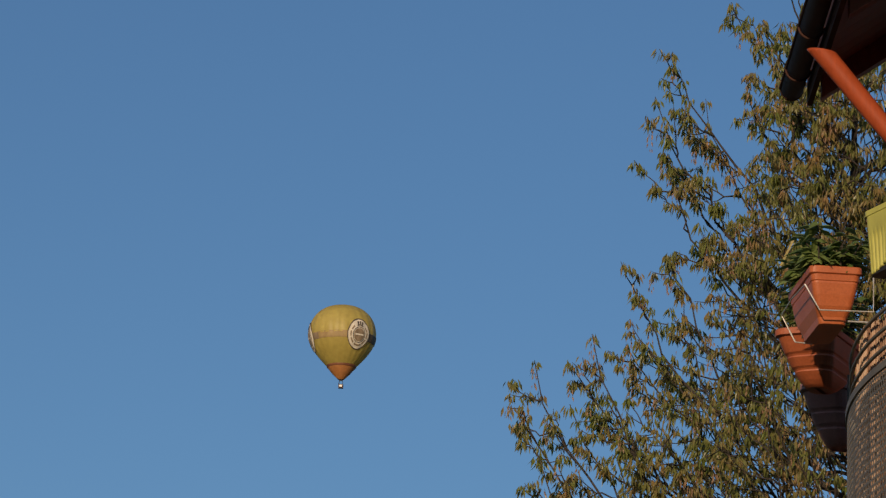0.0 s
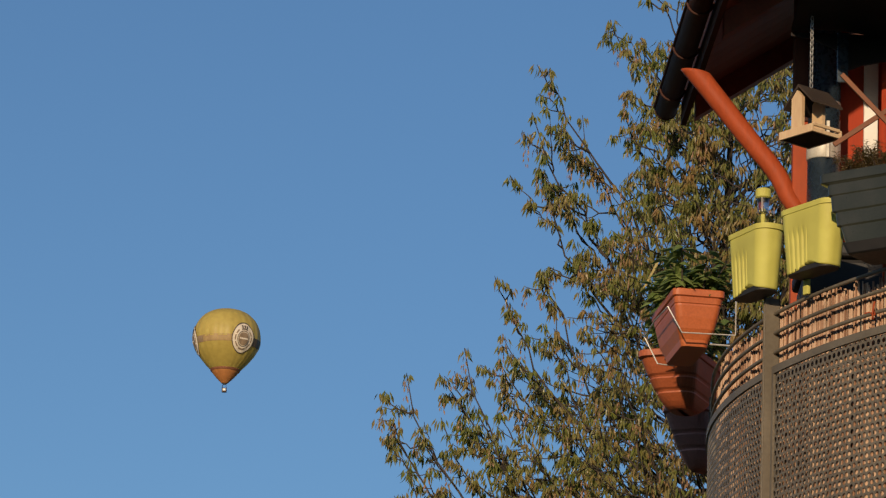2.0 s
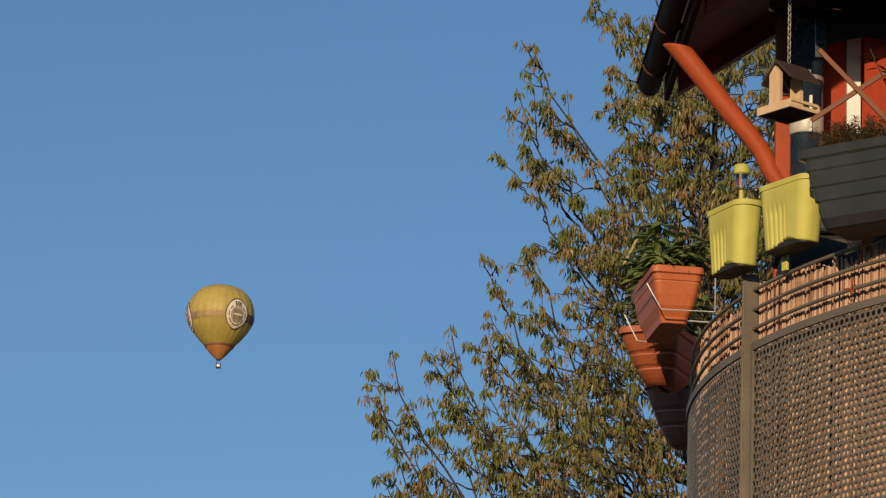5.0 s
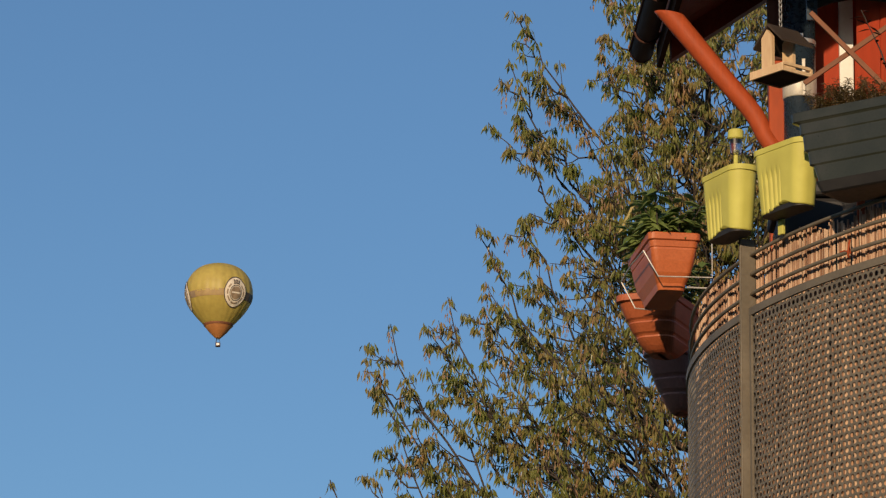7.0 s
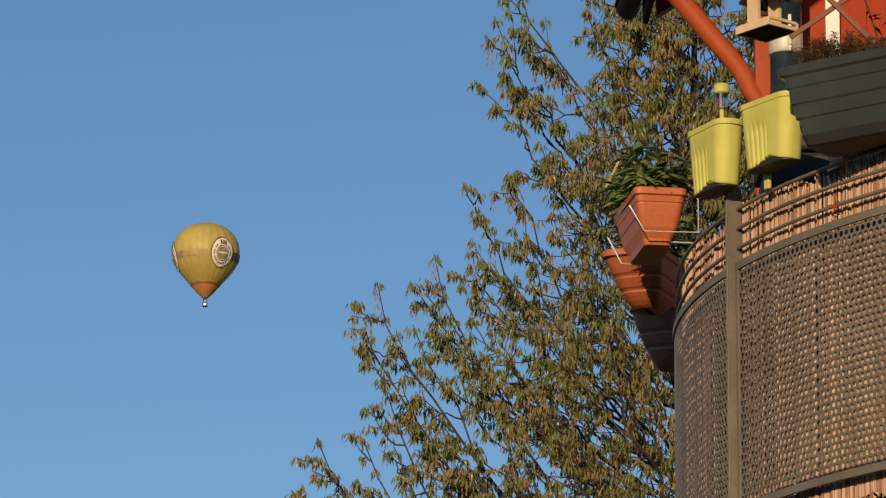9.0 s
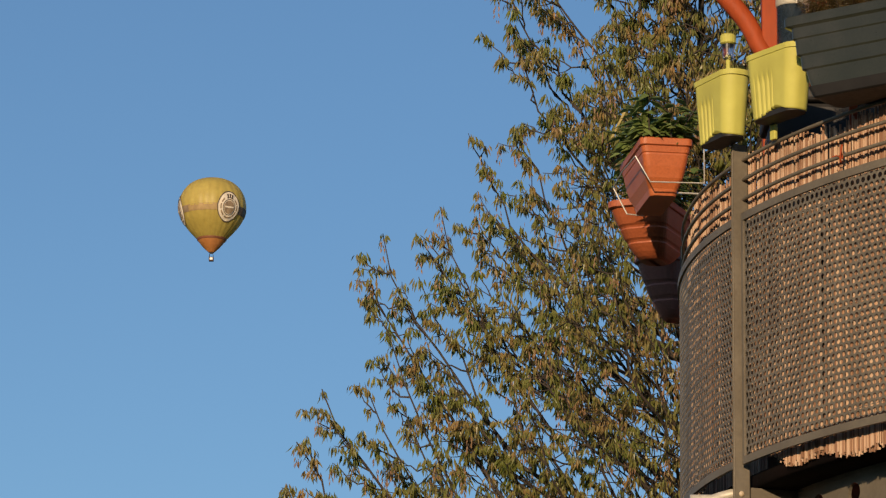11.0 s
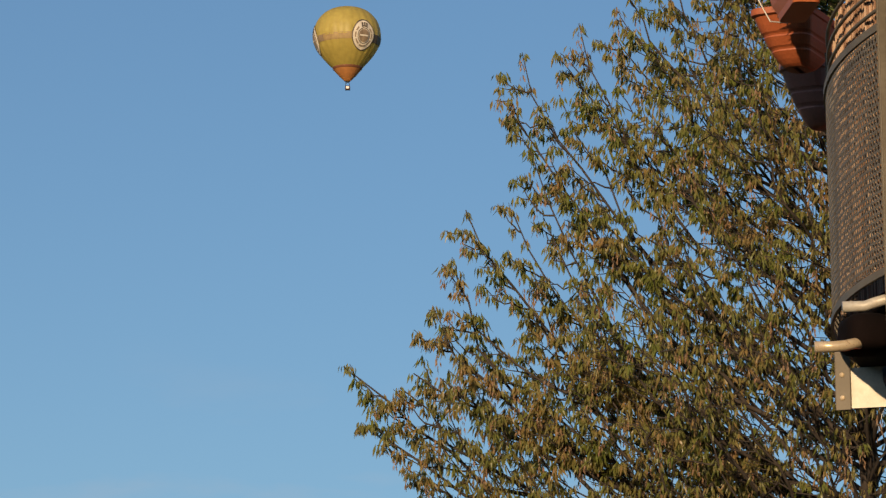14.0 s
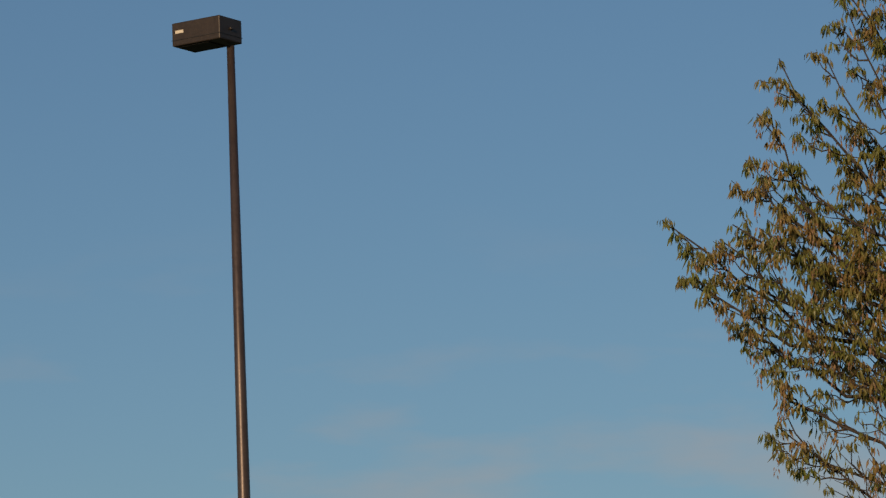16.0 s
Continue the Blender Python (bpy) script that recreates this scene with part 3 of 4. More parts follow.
# drain tubes beside the posts
for p, dz, mat, lab in ((14.2, 4.172, M_BRIGHT, "dull steel drain tube"), (16.0, 4.037, M_TUBE, "shiny steel drain tube")):
    tube = thing("drain_tube", arc(p, R - 0.05, dz), lab + " sticking out under the balcony rim", "tube")
    o, t = out(p), along(p)
    pts = [o * -0.1 + t * 0.05 + Vector((0, 0, 0.012)), o * 0.0 + t * 0.02 + Vector((0, 0, 0.010)), o * 0.03 + t * 0.005 + Vector((0, 0, 0.002)), o * 0.05 - t * 0.015 + Vector((0, 0, -0.004)), o * 0.118 - t * 0.025 + Vector((0, 0, -0.006))]
    if mat is M_TUBE:
        pts = [Vector(q) - Vector(arc(p, R - 0.05, dz)) for q in ((0.728, 13.33, 4.027), (0.785, 13.33, 4.027), (0.820, 13.335, 4.030), (0.850, 13.35, 4.039), (0.885, 13.40, 4.048))]
    part("tube", pipe(bmesh.new(), pts, 0.0170, 14), mat, tube, smooth=True)

# dark sagging cover under the balcony
cover = thing("rolled_cover", arc(40, R - 0.2, 3.9), "dark brown rolled tarpaulin hanging under the balcony", "tarpaulin")
rings = []
for k in range(91):
    u = k / 90
    d = 8.5 + 78 * u
    g = min(1, math.sqrt(u / 0.3))
    h, w = 0.19 * g + 0.012, 0.19 * g + 0.012
    r = R - 0.12 - 0.15 * g
    zc = 4.02 - h * 0.95 - 0.05 * min(1, u * 3)
    ring = []
    for q in range(40):
        a = 2 * math.pi * q / 40
        nz = 1 + 0.13 * noise.noise(Vector((math.cos(a) * 1.5, math.sin(a) * 1.5, u * 14))) + 0.05 * noise.noise(Vector((math.cos(a) * 5, math.sin(a) * 5, u * 60)))
        ring.append(arc(d, r + w * nz * math.cos(a), zc + h * nz * math.sin(a)))
    rings.append(ring)
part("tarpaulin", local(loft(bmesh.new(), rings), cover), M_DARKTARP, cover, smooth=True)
bm = bmesh.new()
for k in range(46):
    d = rng.uniform(9, 50)
    a = rng.uniform(-0.3, 1.2) if k % 3 else rng.uniform(-0.9, 0.2)
    p = arc(d, R - 0.27 + 0.195 * math.cos(a), 3.79 + 0.195 * math.sin(a))
    q = p + Vector((rng.uniform(-0.015, 0.015), rng.uniform(-0.03, -0.005), -rng.uniform(0.01, 0.035)))
    pipe(bm, [p, p.lerp(q, 0.5) + Vector((rng.uniform(-0.006, 0.006), -0.004, 0)), q], 0.0008, 4)
part("straws", local(bm, cover), M_WIRE, cover, kind="stuff")


# ---------------------------------------------------------------- planters
def rounded(hx, hy, r, n=6):
    pts = []
    for cx, cy, a0 in ((hx - r, hy - r, 0), (-hx + r, hy - r, 90), (-hx + r, -hy + r, 180), (hx - r, -hy + r, 270)):
        for k in range(n + 1):
            a = radians(a0 + 90 * k / n)
            pts.append((cx + r * math.cos(a), cy + r * math.sin(a)))
    return pts


def planter_box(name, at, yaw, length, width, height, mat, label, taper=0.78, group="", ribs=False, bowl=False):
    """A trough with sloping sides, a turned rim, shallow ribs and soil. Its length lies along x."""
    t = thing(name, at, label, "planter", group, yaw=yaw)
    rings = []
    levels = [(0.0, taper), (0.02, taper + 0.012), (0.12, taper + 0.05), (0.3, taper + (1 - taper) * 0.45), (0.5, taper + (1 - taper) * 0.65), (0.7, taper + (1 - taper) * 0.8), (0.735, taper + (1 - taper) * 0.8), (0.75, taper + (1 - taper) * 0.86), (0.86, 0.965), (0.862, 1.0), (0.875, 1.03), (0.985, 1.035), (1.0, 1.02), (1.0, 0.96), (0.9, 0.93)]
    if ribs:
        levels = [(0.0, taper), (0.02, taper + 0.012), (0.25, 0.84), (0.275, 0.875), (0.45, 0.89), (0.475, 0.922), (0.68, 0.935), (0.70, 0.960), (0.84, 0.965)] + levels[-6:]
    if bowl:
        levels = [(u, taper + (0.97 - taper) * (0.45 * math.sqrt(1 - (1 - u / 0.86) ** 2) + 0.55 * (u / 0.86)) - (0.02 if 0.5 < u < 0.56 or 0.26 < u < 0.32 else 0)) for u in (0.0, 0.015, 0.05, 0.12, 0.2, 0.25, 0.28, 0.31, 0.34, 0.42, 0.49, 0.52, 0.55, 0.58, 0.7, 0.86)] + levels[-6:]
    for u, s in levels:
        k = (s - taper) / (1 - taper)
        hx, hy = length / 2 - (1 - k) * height * (0.85 if bowl else 0.32), width / 2 * s
        rings.append([Vector((x, y, u * height)) for x, y in rounded(hx, hy, 0.045 if bowl else 0.02)])
    part("body", loft(bmesh.new(), rings, cap1=False), mat, t)
    part("soil", loft(bmesh.new(), [[Vector((x, y, z)) for x, y in rounded(length / 2 * (0.86 if bowl else 0.95), width / 2 * (0.8 if bowl else 0.92), 0.02)] for z in (height * 0.8, height * 0.9)]), M_SOIL, t)
    return t


def yaw_of(v):
    return math.degrees(math.atan2(v.y, v.x))


def wire_cradle(parent, length, width, height):
    """A bent wire that carries the trough: up at the rail, under its front end, and back along its outer side."""
    f, o, i = length / 2 + 0.014, -width / 2 - 0.012, width / 2 + 0.035
    pts = [(f, i, height * 0.80), (f, i, height * 0.16), (f, o * 0.60, height * 0.14), (f - 0.01, o * 1.08, height * 0.62), (0, o * 1.14, height * 0.64),
           (-f, o * 1.08, height * 0.62), (-f, o * 0.60, height * 0.12), (-f, 0, height * 0.10)]
    part("holder", pipe(bmesh.new(), pts, 0.0025, 6), M_WIRE, parent, "grey wire cradle")
    part("holder", pipe(bmesh.new(), [(f - 0.01, width * 0.22, -0.005), (f - 0.01, i + 0.05, -0.005), (f - 0.01, i + 0.07, -0.05)], 0.003, 6), M_WIRE, parent)


BOX1 = Vector((0.14, -1, 0))
box1 = planter_box("window_box", (0.744, 13.925, 5.238), yaw_of(BOX1), 0.38, 0.168, 0.178, M_TERRA, "orange terracotta plastic window box on the railing", 0.52, group="railing planters")
wire_cradle(box1, 0.38, 0.168, 0.178)
planter_box("window_box", (0.778, 14.68, 5.232), yaw_of(along(-22)), 0.40, 0.21, 0.180, M_TERRA_OLD, "weathered terracotta window box hung outside the railing", 0.35, group="railing planters", bowl=True)
planter_box("window_box", (0.875, 15.16, 5.14), yaw_of(along(-22)), 0.42, 0.17, 0.20, M_MAUVE, "faded mauve window box hung outside the railing", 0.4, group="railing planters", bowl=True)
box4 = planter_box("window_box", (1.46, 12.37, 5.235), yaw_of(Vector((0.8, -0.6, 0))), 0.86, 0.19, 0.225, M_DARKBOX, "large anthracite plastic window box on the railing", group="railing planters", ribs=True)

# added black slab, darkens the box's underside in place of shade
part("bottom_shade", loft(bmesh.new(), [[Vector((x, y, z)) for x, y in rounded(hx, hy, 0.02)] for z, hx, hy in ((-0.030, 0.345, 0.068), (-0.026, 0.355, 0.076), (0.004, 0.366, 0.086), (0.004, 0.355, 0.078))]), M_BLACK, box4, "black slab for the shade below the box")


def saddle_pot(at, yaw, label, hx, hy, tail=True):
    """A lime pot that straddles the rail: rounded plan, fluted face, turned rim, slotted bottom."""
    t = thing("saddle_pot", at, label, "flower pot", "lime pots", yaw=yaw)
    H = 0.205
    outline = []
    base = rounded(hx, hy, 0.044, 12)
    for (xa, ya), (xb, yb) in zip(base, base[1:] + base[:1]):
        n = max(1, int(math.hypot(xb - xa, yb - ya) / 0.0022))
        outline += [(xa + (xb - xa) * k / n, ya + (yb - ya) * k / n) for k in range(n)]
    rings = []
    for i, u in enumerate((0.0, 0.03, 0.08, 0.2, 0.35, 0.5, 0.58, 0.64, 0.7, 0.8, 0.89, 0.915, 0.92, 0.985, 1.0, 1.0, 0.92)):
        s = 0.82 + 0.18 * u + (0.05 if u >= 0.92 else 0) - (0.05 if i == 15 else 0.09 if i == 16 else 0)
        ring = []
        for px, py in outline:
            x, y = px * s, py * s
            f = 0.0
            if py < -hy * 0.97 and u < 0.66 and -0.075 < px < 0.024:
                f = 0.007 * max(0, math.cos((px + 0.025) * 2 * math.pi / 0.025)) * min(1, (0.66 - u) * 6)
            z = u * H
            if u < 0.3:
                z += 0.022 * (1 - u / 0.3) * math.exp(-((px - 0.03) / 0.05) ** 2)
            ring.append(Vector((x, y + f, z)))
        rings.append(ring)
    part("body", loft(bmesh.new(), rings[:12], cap1=False), M_LIME, t, smooth=True)
    part("rim", loft(bmesh.new(), rings[11:], cap0=False, cap1=False), M_LIME, t)
    part("soil", loft(bmesh.new(), [[Vector((hx * 0.88 * math.cos(2 * math.pi * k / 30), hy * 0.84 * math.sin(2 * math.pi * k / 30), z)) for k in range(30)] for z in (0.16, 0.18)]), M_SOIL, t)
    # solid black slab paints the shade of the pot's hollow bottom
    part("underside", loft(bmesh.new(), [[Vector((x * 0.80, y * 0.74, z)) for x, y in base] for z in (-0.003, 0.012)]), M_BLACK, t, "black slab standing in for the shaded hollow below")
    if tail:
        part("tail", box(bmesh.new(), -0.09, -0.065, hy * 0.6, hy * 0.6 + 0.012, -0.05, 0.03, 0.003), M_LIME, t)
    return t


saddle_pot((0.912, 13.18, 5.25), yaw_of(Vector((0.44, -0.90, 0))), "lime yellow saddle pot on the rail holding a stake light", 0.114, 0.05, False)
saddle_pot((1.068, 12.885, 5.25), yaw_of(Vector((0.56, -0.83, 0))), "lime yellow saddle pot on the rail beside a dark box", 0.124, 0.05)

# small solar stake light in the first lime pot
stake = thing("stake_light", (0.928, 13.13, 5.427), "small stake light with clear body and yellow cap", "garden light")
part("stem", pipe(bmesh.new(), [(0, 0, -0.03), (0, 0, 0.088)], 0.0075, 12), M_LIME, stake)
part("body", pipe(bmesh.new(), [(0, 0, 0.072), (0, 0, 0.077), (0, 0, 0.122)], [0.009, 0.017, 0.020], 18), M_GLASS, stake, "smoky clear cylinder")
part("core", pipe(bmesh.new(), [(0, 0, 0.112), (0, 0, 0.1215)], 0.011, 10), M_BLACK, stake)
part("cap", pipe(bmesh.new(), [(0, 0, 0.122), (0, 0, 0.126), (0, 0, 0.15), (0, 0, 0.154)], [0.02, 0.025, 0.025, 0.021], 20), M_LIME, stake, "yellow cap")


def foliage(name, at, label, mat, count, size, spread, leaf_len, leaf_wid, droop=0.3, yaw=0.0, seed=1, most=40, stem=1.0):
    """A clump of stems and leaves."""
    rg = random.Random(seed)
    t = thing(name, at, label, "plant", yaw=yaw)
    bm, st = bmesh.new(), bmesh.new()
    stems = min(most, max(6, count // 14))
    for s in range(stems):
        base = Vector((rg.uniform(-spread[0], spread[0]), rg.uniform(-spread[1], spread[1]) * 0.6, 0))
        tip = base + Vector((rg.uniform(-0.4, 0.4) * size, rg.uniform(-0.5, 0.5) * size, size * rg.uniform(0.5, 1)))
        midp = base.lerp(tip, 0.5) + Vector((0, 0, size * 0.1))
        pipe(st, [base, midp, tip], [0.003 * stem, 0.0024 * stem, 0.0012 * stem], 5)
        for k in range(count // stems):
            u = rg.uniform(0.25, 1)
            p = base.lerp(midp, u * 2) if u < 0.5 else midp.lerp(tip, u * 2 - 1)
            a = rg.uniform(0, 6.283)
            way = Vector((math.cos(a), math.sin(a), rg.uniform(-droop - 0.3, 0.5 - droop))).normalized()
            side = way.cross(Vector((0, 0, 1))).normalized()
            leaf(bm, p, way, side, leaf_len * rg.uniform(0.6, 1.1), leaf_wid * rg.uniform(0.7, 1.1))
    part("branching", st, M_BARK, t, kind="stuff")
    part("leaves", bm, mat, t, kind="stuff")
    return t


plant = foliage("potted_plant", (0.744, 13.925, 5.390), "leafy green plant filling the terracotta box", M_PLANT, 560, 0.17, (0.19, 0.10), 0.082, 0.036, 0.35, yaw_of(BOX1), 3)
strap = bmesh.new()
loft(strap, [[p + q for q in (Vector((-0.006, 0, -0.004)), Vector((0.006, 0, 0.004)), Vector((0.006, 0.002, 0.005)), Vector((-0.006, 0.002, -0.003)))]
             for p in smooth_path([(0.715, 14.02, 5.40), (0.700, 14.07, 5.56), (0.662, 14.10, 5.618), (0.636, 14.10, 5.575), (0.608, 14.10, 5.516)], 4)])
part("strap_leaf", local(strap, plant), M_DRYLEAF, plant, "long yellowed strap leaf")

foliage("potted_plant", (0.775, 14.58, 5.365), "sparse green plant in the faded box", M_PLANT, 420, 0.24, (0.19, 0.09), 0.075, 0.032, 0.35, yaw_of(along(-25)), 5)
foliage("potted_shrub", (1.24, 12.54, 5.435), "fine-leaved olive shrub in the dark box", M_NEEDLE, 6500, 0.125, (0.13, 0.06), 0.021, 0.0040, 0.0, -37, 7, 110, 0.4)
foliage("potted_plant", (1.42, 12.42, 5.435), "dark red leafed plant in the dark box", M_REDLEAF, 150, 0.34, (0.08, 0.05), 0.05, 0.014, 0.2, -37, 9)
# crossed laths in the dark box
trellis = thing("trellis", (1.12, 12.61, 5.40), "crossed brown laths standing in the dark box", "trellis")
for a, b in (((0.0, -0.006, 0.395), (0.32, -0.006, 0.06)), ((-0.02, 0.008, 0.175), (0.32, 0.008, 0.42)), ((0.31, 0.02, 0.0), (0.31, 0.02, 0.45))):
    a, b = Vector(a), Vector(b)
    d = (b - a).normalized()
    part("lath", box(bmesh.new(), 0, (b - a).length, -0.005, 0.005, -0.0075, 0.0075, 0.0015, Matrix.Translation(a) @ Matrix.Rotation(-math.atan2(d.z, d.x), 4, "Y")), M_TRELLIS, trellis)

# thin red stake behind the screen, and a red cord on the rails
stick = thing("garden_stake", (1.277, 12.75, 4.216), "thin red painted stake behind the reed screen", "stake")
part("shaft", box(bmesh.new(), -0.012, 0.012, -0.010, 0.010, 0, 1.10, 0.002), M_REDWOOD, stick)
cord = thing("cord", arc(33.6, R - 0.008, 5.06), "short red cord tied round the railing", "cord")
part("loop", pipe(bmesh.new(), smooth_path([(0, 0.004, -0.012), (-0.004, -0.006, 0.0), (0, -0.007, 0.03), (0.003, 0.0, 0.042), (0, 0.008, 0.03), (0.004, 0.0, 0.0)], 4), 0.0028, 6), M_REDWOOD, cord, smooth=True)
part("loose_end", pipe(bmesh.new(), [(0.0, -0.005, 0.0), (-0.014, -0.012, 0.006), (-0.028, -0.010, 0.002)], 0.002, 6), M_REDWOOD, cord)

# added black block that stands in for the dark interior behind the railing
backdrop = thing("dark_backdrop", (1.68, 13.45, 4.216), "black block added as dark backdrop behind the railing", "storage box")
part("body", box(bmesh.new(), -0.60, 0.62, -0.22, 0.22, 0.0, 1.18, 0.015), M_BLACK, backdrop)
part("top_slab", box(bmesh.new(), -0.615, 0.635, -0.235, 0.235, 1.182, 1.23, 0.012), M_BLACK, backdrop)

# ---------------------------------------------------------------- bird feeder on a chain
feeder = thing("bird_feeder", (1.063, 13.02, 5.714), "pale pine bird feeder with dark roof hanging on a chain", "bird feeder", yaw=yaw_of(Vector((0.78, 0.62, 0))))
L2, W2 = 0.056, 0.067          # half length along the ridge, half width
part("tray", box(bmesh.new(), -L2, L2, -W2, W2, 0, 0.010, 0.001), M_ROOFFELT, feeder, "dark tray floor")
for x in (-L2 - 0.004, L2 + 0.004):
    part("tray_edge", box(bmesh.new(), x - 0.004, x + 0.004, -W2 - 0.008, W2 + 0.008, 0.0, 0.026, 0.001), M_PINE, feeder)
for y in (-W2 - 0.004, W2 + 0.004):
    part("tray_edge", box(bmesh.new(), -L2, L2, y - 0.004, y + 0.004, 0.0, 0.012, 0.001), M_PINE, feeder)
    part("tray_edge", box(bmesh.new(), -L2, L2, y - 0.004, y + 0.004, 0.020, 0.030, 0.001), M_PINE, feeder)
for x, low in ((-L2 + 0.004, 0.012), (L2 - 0.02, 0.012)):
    rings = [[Vector((x + dx, y, z)) for y, z in ((-0.021, low), (0.026, low), (0.026, 0.125), (0.002, 0.15), (-0.021, 0.125))] for dx in (-0.006, 0.006)]
    part("gable", loft(bmesh.new(), rings), M_PINE, feeder, "pale pine gable board")
for s in (-1, 1):
    rings = [[Vector((x, 0.002 + s * u, 0.162 - u * 0.95 + w)) for u, w in ((0.0, 0), (0.066, 0), (0.066, 0.008), (0.0, 0.010))] for x in (-L2 + 0.002, L2 + 0.020)]
    part("roof_board", loft(bmesh.new(), rings), M_ROOFFELT, feeder, "dark brown felt roof")
for k in range(15):
    z = 0.172 + k * 0.0155
    pts = [Vector((0.0055 * math.cos(a), 0, 0.0105 * math.sin(a))) for a in (2 * math.pi * q / 10 for q in range(11))]
    mk = Matrix.Translation((0, 0, z + 0.008)) @ Matrix.Rotation(radians(90 * (k % 2)), 4, "Z")
    part("chain_link", pipe(bmesh.new(), [mk @ p for p in pts], 0.0015, 6, False), M_STAINLESS, feeder)

# flat dark awning over the balcony, from which the feeder hangs
awning = thing("awning", (1.06, 13.05, 6.12), "black fabric awning with metal angle plate over the balcony", "awning")
bm = bmesh.new()
cols, rws = 24, 8
gv = [[[bm.verts.new((-0.05 + 1.6 * i / cols, -0.85 + 0.98 * j / rws, 0.012 * math.sin(i * 0.9) * (j / rws) + dz)) for i in range(cols + 1)] for j in range(rws + 1)] for dz in (0.0, 0.012)]
for j in range(rws):
    for i in range(cols):
        for g in gv:
            bm.faces.new((g[j][i], g[j][i + 1], g[j + 1][i + 1], g[j + 1][i]))
part("sheet", bm, M_AWNING, awning)
rings = [[Vector((x, 0.13 + d, z)) for d, z in ((0, 0), (0.012, 0), (0.012, low), (0, low))] for x, low in ((-0.05, -0.012), (0.02, -0.02), (0.09, -0.05), (0.13, -0.12), (0.18, -0.10), (0.25, -0.085), (0.5, -0.11), (1.55, -0.12))]
part("valance", loft(bmesh.new(), rings), M_AWNING, awning)
part("pole", pipe(bmesh.new(), [(1.45, 0.05, -1.9), (1.45, 0.05, -0.005)], 0.025, 12), M_FLUE, awning)
plate = part("angle_plate", box(bmesh.new(), 0.095, 0.13, 0.10, 0.108, -0.17, -0.005, 0.002), M_FLUE, awning, "dark metal angle plate")
for z in (-0.05, -0.12):
    part("bolt", pipe(bmesh.new(), [(0.112, 0.094, z), (0.112, 0.1005, z)], 0.007, 10), M_BLACK, plate)

# ---------------------------------------------------------------- tree
def tree(at, label):
    rg = random.Random(11)
    t = thing("tree", at, label, "tree")

    def axis(z):
        return Vector((0.09 * math.sin(z * 0.55) + 0.01 * z, 0.06 * math.sin(z * 0.8 + 1), z))
    part("trunk", pipe(bmesh.new(), [axis(z * 0.4) for z in range(0, 30)], [0.085 * (1 - z / 31) ** 1.4 + 0.006 for z in range(0, 30)], 10), M_BARK, t, smooth=True)
    leaf_v, leaf_f, key_v, key_f = [], [], [], []
    twigs = bmesh.new()

    def blade(vs, fs, q, way, side, ln, wd):
        nrm = way.cross(side)
        mid = q + way * ln * 0.42
        i = len(vs)
        vs.extend((q, q + way * ln + nrm * ln * 0.14, mid - nrm * wd * 0.3, mid + side * wd * 0.5, mid - side * wd * 0.5))
        fs.extend(((i, i + 3, i + 2), (i + 3, i + 1, i + 2), (i, i + 2, i + 4), (i + 2, i + 1, i + 4)))

    def cluster(p, d, n):
        """An umbrella of leaves hanging round a twig's end, here and there with a bunch of dry keys below it."""
        for _ in range(n):
            a = rg.uniform(0, 6.283)
            o = Vector((math.cos(a), math.sin(a), 0))
            q = p - d * rg.uniform(0, 0.035) + o * rg.uniform(0.004, 0.030) + Vector((0, 0, rg.uniform(-0.014, 0.012)))
            way = (o * rg.uniform(0.05, 0.7) + Vector((0, 0, -1))).normalized()
            b = rg.uniform(0, 6.283)
            side = way.cross(Vector((math.cos(b), math.sin(b), 0.2))).normalized()
            blade(leaf_v, leaf_f, q, way, side, rg.uniform(0.044, 0.078), rg.uniform(0.0125, 0.019))
        if rg.random() < 0.16:
            hang = rg.uniform(0.07, 0.15)
            for _ in range(rg.randint(9, 15)):
                a = rg.uniform(0, 6.283)
                q = p + Vector((math.cos(a) * 0.010, math.sin(a) * 0.010, -0.02 - rg.random() * hang))
                way = Vector((math.cos(a) * 0.3, math.sin(a) * 0.3, -1)).normalized()
                blade(key_v, key_f, q, way, way.cross(Vector((math.cos(a + 1), math.sin(a + 1), 0))).normalized(), rg.uniform(0.026, 0.04), rg.uniform(0.008, 0.012))

    def curve(p0, p1, p2, p3, n, wob):
        pts = []
        for k in range(n + 1):
            u = k / n
            p = p0 * (1 - u) ** 3 + p1 * 3 * u * (1 - u) ** 2 + p2 * 3 * u * u * (1 - u) + p3 * u ** 3
            pts.append(p + Vector((rg.gauss(0, wob), rg.gauss(0, wob), rg.gauss(0, wob))) * (1 if 0 < k < n else 0))
        return pts

    def on(pts, u):
        i = min(len(pts) - 2, int(u * (len(pts) - 1)))
        return pts[i].lerp(pts[i + 1], u * (len(pts) - 1) - i)

    def reach_at(z):
        zs = (3.4, 5.0, 5.9, 6.5, 7.3, 7.76, 8.1, 8.5, 9.5, 9.9, 11.8)
        return float(np.interp(z, zs, (2.2, 2.4, 2.5, 2.2, 1.65, 1.35, 1.05, 0.80, 0.45, 0.35, 0.2)))

